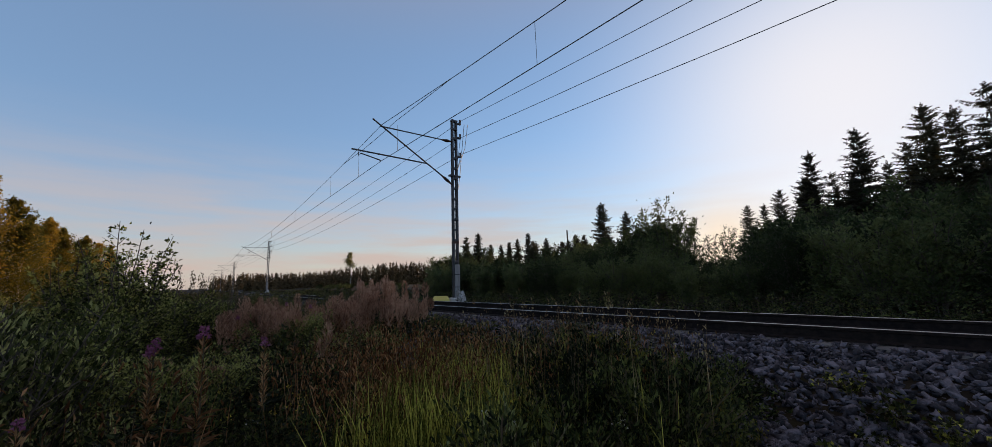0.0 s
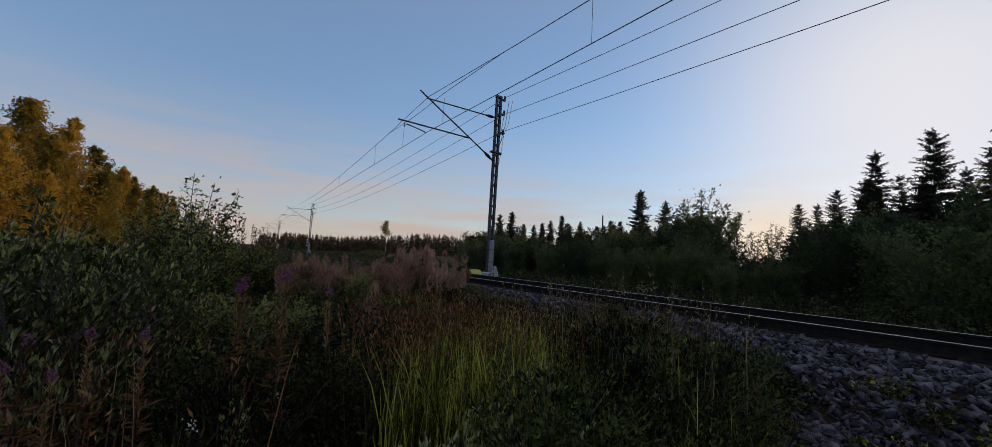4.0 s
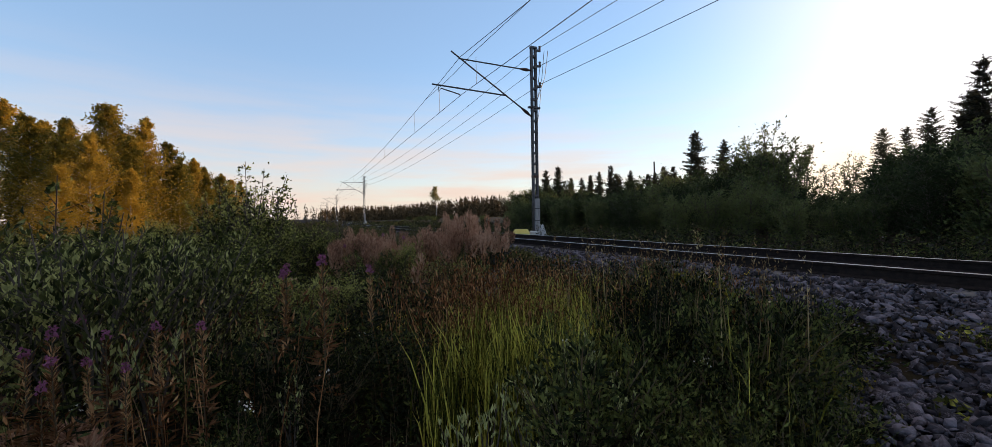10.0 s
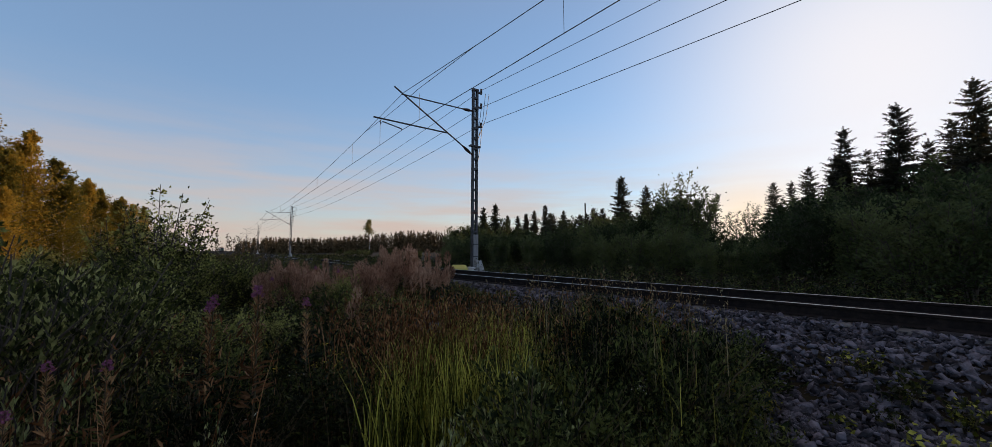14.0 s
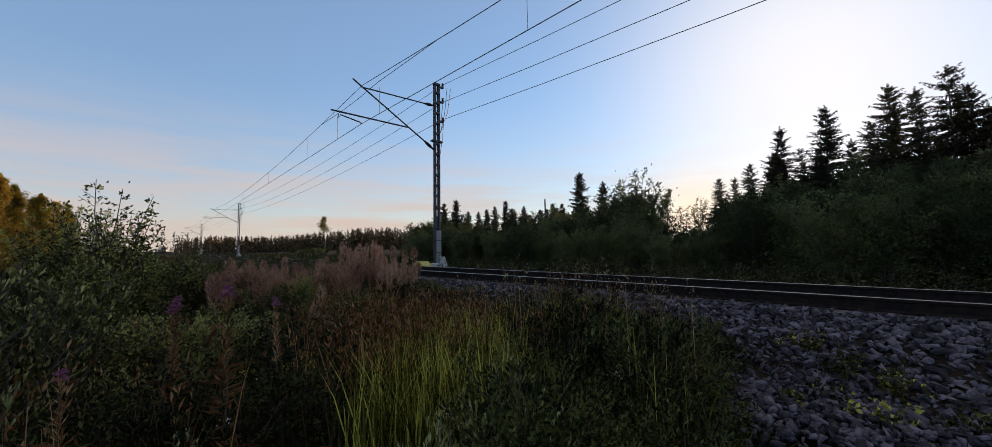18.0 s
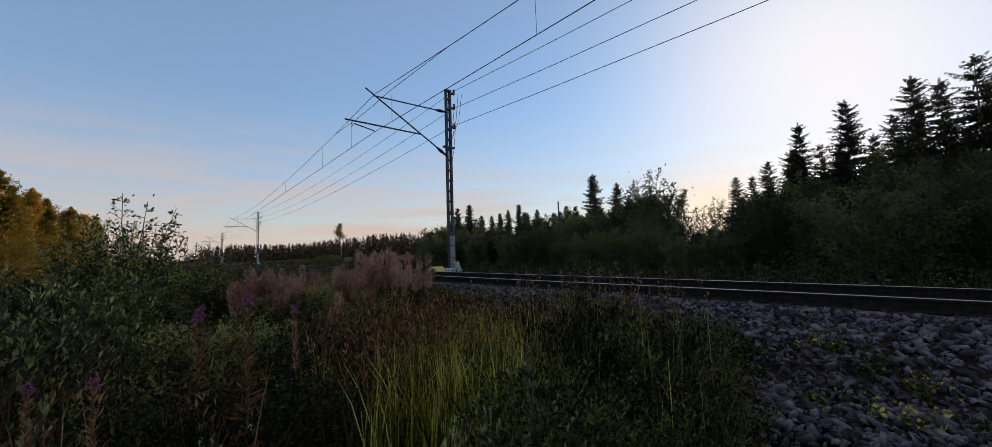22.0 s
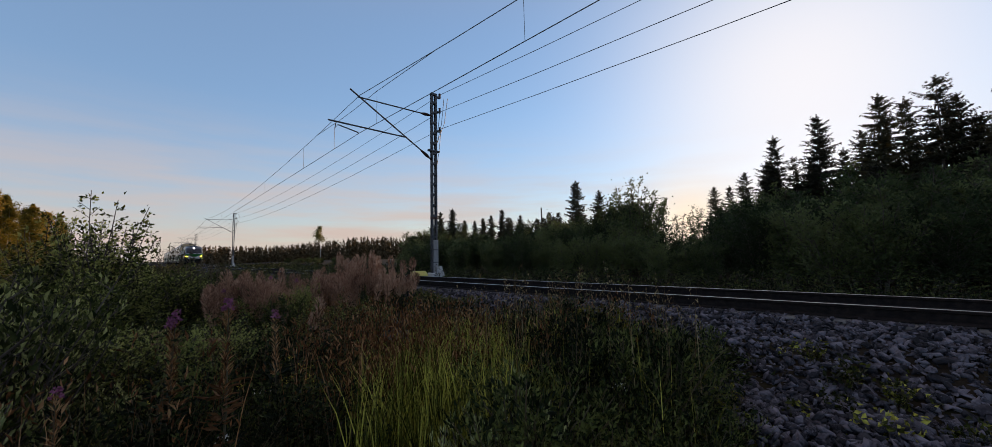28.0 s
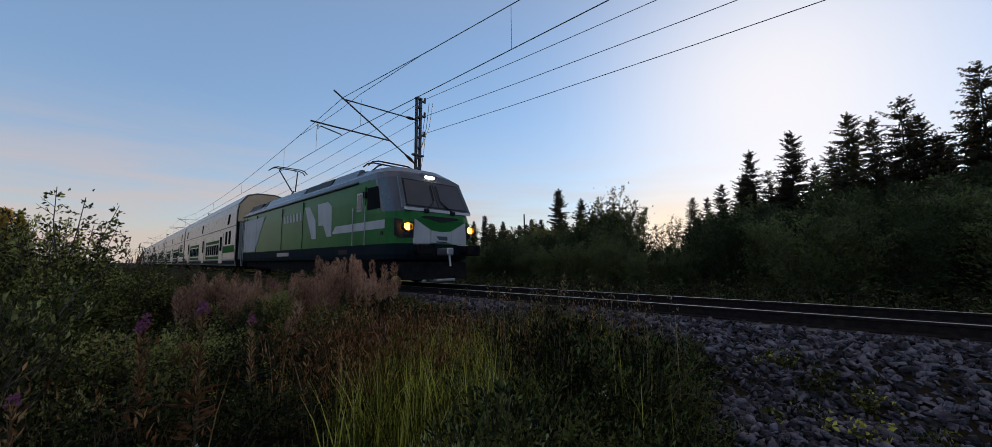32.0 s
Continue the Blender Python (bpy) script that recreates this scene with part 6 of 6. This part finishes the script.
    part("plough", Geo().loft([[(-1.2, 0.15, 0.2), (0, -0.25, 0.2), (1.2, 0.15, 0.2), (1.2, 0.4, 0.2), (-1.2, 0.4, 0.2)], [(-1.25, 0.3, 0.72), (0, 0.05, 0.72), (1.25, 0.3, 0.72), (1.25, 0.5, 0.72), (-1.25, 0.5, 0.72)]]), M_DARK, ob, "black rail plough")
    part("plough_edge", Geo().box(-0.35, 0.35, -0.3, 0.1, 0.14, 0.22, 0.02), M_STEEL, ob, "pale worn plough edge")
    # the long sides
    for x in (-1.5, 1.5):
        side_panel(ob, "white_band", x, [(0.75, 1.72), (1.95, 1.72), (1.95, 1.98), (0.75, 1.98)], M_TWHITE, "white waist band")
        side_panel(ob, "white_band", x, [(2.75, 1.72), (4.5, 1.72), (4.2, 1.98), (2.75, 1.98)], M_TWHITE, "white waist band")
        side_panel(ob, "white_panel", x, [(14.4, 1.3), (16.7, 1.3), (16.7, 3.05), (12.8, 3.05)], M_TWHITE, "white slanting panel")
        door = side_panel(ob, "cab_door", x, [(2.0, 1.3), (2.7, 1.3), (2.7, 3.12), (2.0, 3.12)], M_GREEN, "green cab door", 0.02)
        side_panel(door, "door_band", x * 1.008, [(2.02, 1.72), (2.68, 1.72), (2.68, 1.98), (2.02, 1.98)], M_TWHITE, "white band on the door", 0.015)
        side_panel(door, "door_window", x * 1.008, [(2.16, 2.35), (2.55, 2.35), (2.55, 2.95), (2.16, 2.95)], M_TWHITE, "pale door window frame", 0.015)
        side_panel(door, "door_pane", x * 1.016, [(2.22, 2.41), (2.49, 2.41), (2.49, 2.89), (2.22, 2.89)], M_GLASS, "reflecting pane", 0.012)
        for y in (1.92, 2.78):
            part("grab_rail", Geo().tube([(x * 1.03, y, 1.25), (x * 1.03, y, 2.5)], 0.017, 5), M_STEEL, ob)
        side_panel(ob, "cab_window", x, [(1.05, 2.35), (1.85, 2.35), (1.85, 3.05), (1.25, 3.05)], M_TINT, "dark cab side window", 0.015)
        for y in (7.45, 10.1, 14.2, 16.2):
            side_panel(ob, "panel_seam", x, [(y, 1.28), (y + 0.025, 1.28), (y + 0.025, 3.2), (y, 3.2)], M_BLACK, "dark panel seam", 0.014)
        # Flat black sheet; the dark gap at the rear is painted on.
        side_panel(ob, "rear_gap_panel", x, [(16.75, 1.3), (17.1, 1.3), (17.1, 3.15), (16.75, 3.15)], M_BLACK, "flat black panel, the shade of the rear gap put into colour", 0.014)
        side_panel(ob, "side_plate", x, [(0.86, 1.52), (0.98, 1.52), (0.98, 1.64), (0.86, 1.64)], M_BLACK, "small dark socket plate", 0.014)
        # plain white logo shapes
        side_panel(ob, "side_emblem", x, [(5.95, 1.62), (6.4, 1.62), (7.25, 2.95), (6.75, 2.95), (6.1, 2.35)], M_TWHITE, "plain white emblem shape")
        side_panel(ob, "side_emblem", x, [(4.55, 1.65), (4.95, 1.65), (5.3, 2.1), (5.75, 2.1), (5.9, 2.95), (4.95, 2.95), (4.6, 2.75), (4.55, 2.3)], M_TWHITE, "plain white emblem shape")
        for k, y in enumerate((7.6, 8.0, 8.4, 8.8, 9.2, 9.6)):
            side_panel(ob, "side_lettering", x, [(y, 2.45), (y + 0.2, 2.45), (y + 0.26, 2.8), (y + 0.06, 2.8)], M_TWHITE, "pale bar of unreadable writing", 0.011)
        side_panel(ob, "service_hatch", x, [(9.0, 0.98), (10.6, 0.98), (10.6, 1.14), (9.0, 1.14)], M_STEEL, "steel hatch")
        side_panel(ob, "service_hatch", x, [(3.2, 0.98), (3.9, 0.98), (3.9, 1.14), (3.2, 1.14)], M_BLACK, "dark hatch")
        part("rear_step", Geo().tube([(x * 1.02, 16.75, 0.5), (x * 1.02, 16.75, 3.0)], 0.02, 5).tube([(x * 1.02, 17.08, 0.5), (x * 1.02, 17.08, 3.0)], 0.02, 5), M_STEEL, ob)
        # roof side grilles and panels
        s = 1 if x > 0 else -1
        for y0, y1, m in ((3.2, 5.2, M_TGREY), (5.4, 8.0, M_BLACK), (8.2, 13.4, M_TGREY), (13.5, 14.0, M_BLACK), (14.6, 16.8, M_BLACK)):
            part("roof_panel", Geo().loft([[(s * 1.43, y0, 3.38), (s * 1.1, y0, 3.95), (s * 0.95, y0, 3.95), (s * 0.95, y0, 3.38)], [(s * 1.43, y1, 3.38), (s * 1.1, y1, 3.95), (s * 0.95, y1, 3.95), (s * 0.95, y1, 3.38)]]), m, ob, "sloping roof panel")
    for y0, y1, h in ((3.4, 5.0, 4.0), (5.4, 7.6, 4.08), (9.2, 12.4, 3.98)):
        part("roof_box", Geo().box(-0.8, 0.8, y0, y1, 3.8, h, 0.06), M_TGREY if h < 4 else M_BLACK, ob, "roof equipment box")
    part("roof_conductor", Geo().tube([(0.3, 4.0, 4.25), (0.3, 15.0, 4.25)], 0.025, 6), M_WIRE, ob)
    for y in (4.0, 7.5, 11, 14.5):
        part("roof_insulator", Geo().tube([(0.3, y, 3.84), (0.3, y, 4.24)], 0.06, 8), M_INSUL, ob)
    pantograph(ob, 14.2, True, 6.05)
    pantograph(ob, 3.6, False, 4.3)
    part("underframe", Geo().box(-1.3, 1.3, 0.8, L - 0.6, 0.45, 0.85, 0.05).box(-1.35, 1.35, 6.3, 12.0, 0.25, 0.8, 0.06), M_DARK, ob)
    bogie(ob, 4.0, 3.0, 0.62)
    bogie(ob, 13.4, 3.0, 0.62)
    return ob


def build_coach():
    ob = thing("double_deck_coach", "white double-deck railway coach with green trim and dark windows", "railway coach", group="coaches of the train")
    L = 26.0
    prof = [(-1.5, 0.5), (1.5, 0.5), (1.58, 0.9), (1.58, 3.9), (1.5, 4.35), (1.05, 4.95), (0.5, 5.1), (-0.5, 5.1), (-1.05, 4.95), (-1.5, 4.35), (-1.58, 3.9), (-1.58, 0.9)]
    part("body", Geo().loft([[(x, y, z) for x, z in prof] for y in (0.05, L - 0.05)]), M_COACH, ob, "greyish white body shell")
    for y in (0.0, L):
        s = 0.97
        part("end_wall", Geo().loft([[(x * s, y + d, 0.55 + (z - 0.55) * 0.985) for x, z in prof] for d in (-0.03, 0.06)]), M_DARK, ob, "near-black end wall")
        upper = [(1.5, 3.25), (1.5, 3.9), (1.43, 4.32), (1.0, 4.88), (0.48, 5.03), (-0.48, 5.03), (-1.0, 4.88), (-1.43, 4.32), (-1.5, 3.9), (-1.5, 3.25)]
        part("end_panel", Geo().loft([[(x, y + d, z) for x, z in upper] for d in ((-0.05, 0.0) if y == 0 else (0.0, 0.08))]), M_BEIGE, ob, "dusty beige upper end panel")
        for q in (-1, 1):
            part("corner_post", Geo().box(q * 1.28 - 0.12, q * 1.28 + 0.12, y - 0.05, y + 0.05, 0.9, 3.2, 0.02), M_COACH, ob, "pale corner post")
        part("gangway", Geo().box(-0.75, 0.75, y - 0.4, y + 0.4, 0.95, 3.3, 0.1), M_BLACK, ob, "black rubber gangway")
    part("roof", Geo().loft([[(x, y, z) for x, z in [(1.5, 4.37), (1.06, 4.97), (0.5, 5.13), (-0.5, 5.13), (-1.06, 4.97), (-1.5, 4.37), (-1.0, 4.7), (1.0, 4.7)]] for y in (0.02, L - 0.02)]), M_TGREY, ob, "grey curved roof")
    win = Geo().loft([[(0.0, a, c) for a, c in ((-0.4, -0.46), (0.4, -0.46), (0.4, 0.46), (-0.4, 0.46))], [(0.02, a, c) for a, c in ((-0.4, -0.46), (0.4, -0.46), (0.4, 0.46), (-0.4, 0.46))]]).mesh("window_frame")
    pane = Geo().loft([[(0.0, a, c) for a, c in ((-0.31, -0.36), (0.31, -0.36), (0.31, 0.36), (-0.31, 0.36))], [(0.028, a, c) for a, c in ((-0.31, -0.36), (0.31, -0.36), (0.31, 0.36), (-0.31, 0.36))]]).mesh("pane")
    for s in (-1, 1):
        x = s * 1.58
        for y in (5.3, 15.2):
            side_panel(ob, "green_panel", x, [(y, 0.95), (y + 5.9, 0.95), (y + 5.9, 2.3), (y, 2.3)], M_DULL_GREEN, "green band round the lower windows")
        side_panel(ob, "green_panel", x, [(0.3, 1.35), (3.9, 1.35), (3.9, 1.8), (0.3, 1.8)], M_DULL_GREEN, "green stripe")
        side_panel(ob, "lower_edge", x, [(0.1, 0.62), (25.9, 0.62), (25.9, 0.82), (0.1, 0.82)], M_SKIRT, "dark lower edge")
        side_panel(ob, "waist_line", x, [(0.1, 2.98), (25.9, 2.98), (25.9, 3.03), (0.1, 3.03)], M_BLACK, "dark line between the decks")
        for y in [5.9 + 0.92 * i for i in range(6)] + [15.8 + 0.92 * i for i in range(6)]:
            w = part("window", win, M_COACH, ob)
            w.matrix_basis = pose(x, y, 1.62) @ pose(0, 0, 0, 0, 0, 0 if s > 0 else 180)
            part("pane", pane, M_TINT, w)
        for y in (1.5, 2.6):
            side_panel(ob, "vestibule_window", x, [(y, 1.9), (y + 0.55, 1.9), (y + 0.55, 2.75), (y, 2.75)], M_TINT, "dark upright window", 0.02)
        for y in (2.2, 13.4, 23.6):
            side_panel(ob, "stair_window", x * 0.995, [(y, 3.2), (y + 0.6, 3.2), (y + 0.2, 3.85), (y - 0.4, 3.85)], M_TINT, "small dark upper window", 0.02)
        for y in (3.95, 12.0, 21.6):
            d = side_panel(ob, "door", x, [(y, 0.65), (y + 1.3, 0.65), (y + 1.3, 2.7), (y, 2.7)], M_COACH, "greyish white passenger door", 0.025)
            side_panel(d, "door_pane", x * 1.01, [(y + 0.3, 1.5), (y + 1.0, 1.5), (y + 1.0, 2.5), (y + 0.3, 2.5)], M_TINT, "dark door pane", 0.02)
    part("underframe", Geo().box(-1.3, 1.3, 0.5, L - 0.5, 0.3, 0.6, 0.05), M_DARK, ob)
    bogie(ob, 3.0, 2.5, 0.46)
    bogie(ob, 23.0, 2.5, 0.46)
    return ob


loco = build_loco()
coaches = [build_coach()]
for k in range(4):
    coaches.append(copy_thing(coaches[0], pose(0, 0, 0)))


def motions():
    """The train comes up the line and slows a little."""
    for t_ob, back_by, a, b in [(loco, 0.0, 4.0, 13.4)] + [(c, 18.75 + 26.7 * k, 3.0, 23.0) for k, c in enumerate(coaches)]:
        rows = []
        for t in TRAIN_ROWS_T:
            y = front_y(t) + back_by
            xa, xb = float(line_x(y + a)), float(line_x(y + b))
            m = (xb - xa) / (b - a)
            rows.append((t, pose(xa - m * a, y, 0, 0, 0, -math.degrees(math.atan(m)))))
        walk(t_ob, rows)


motions()
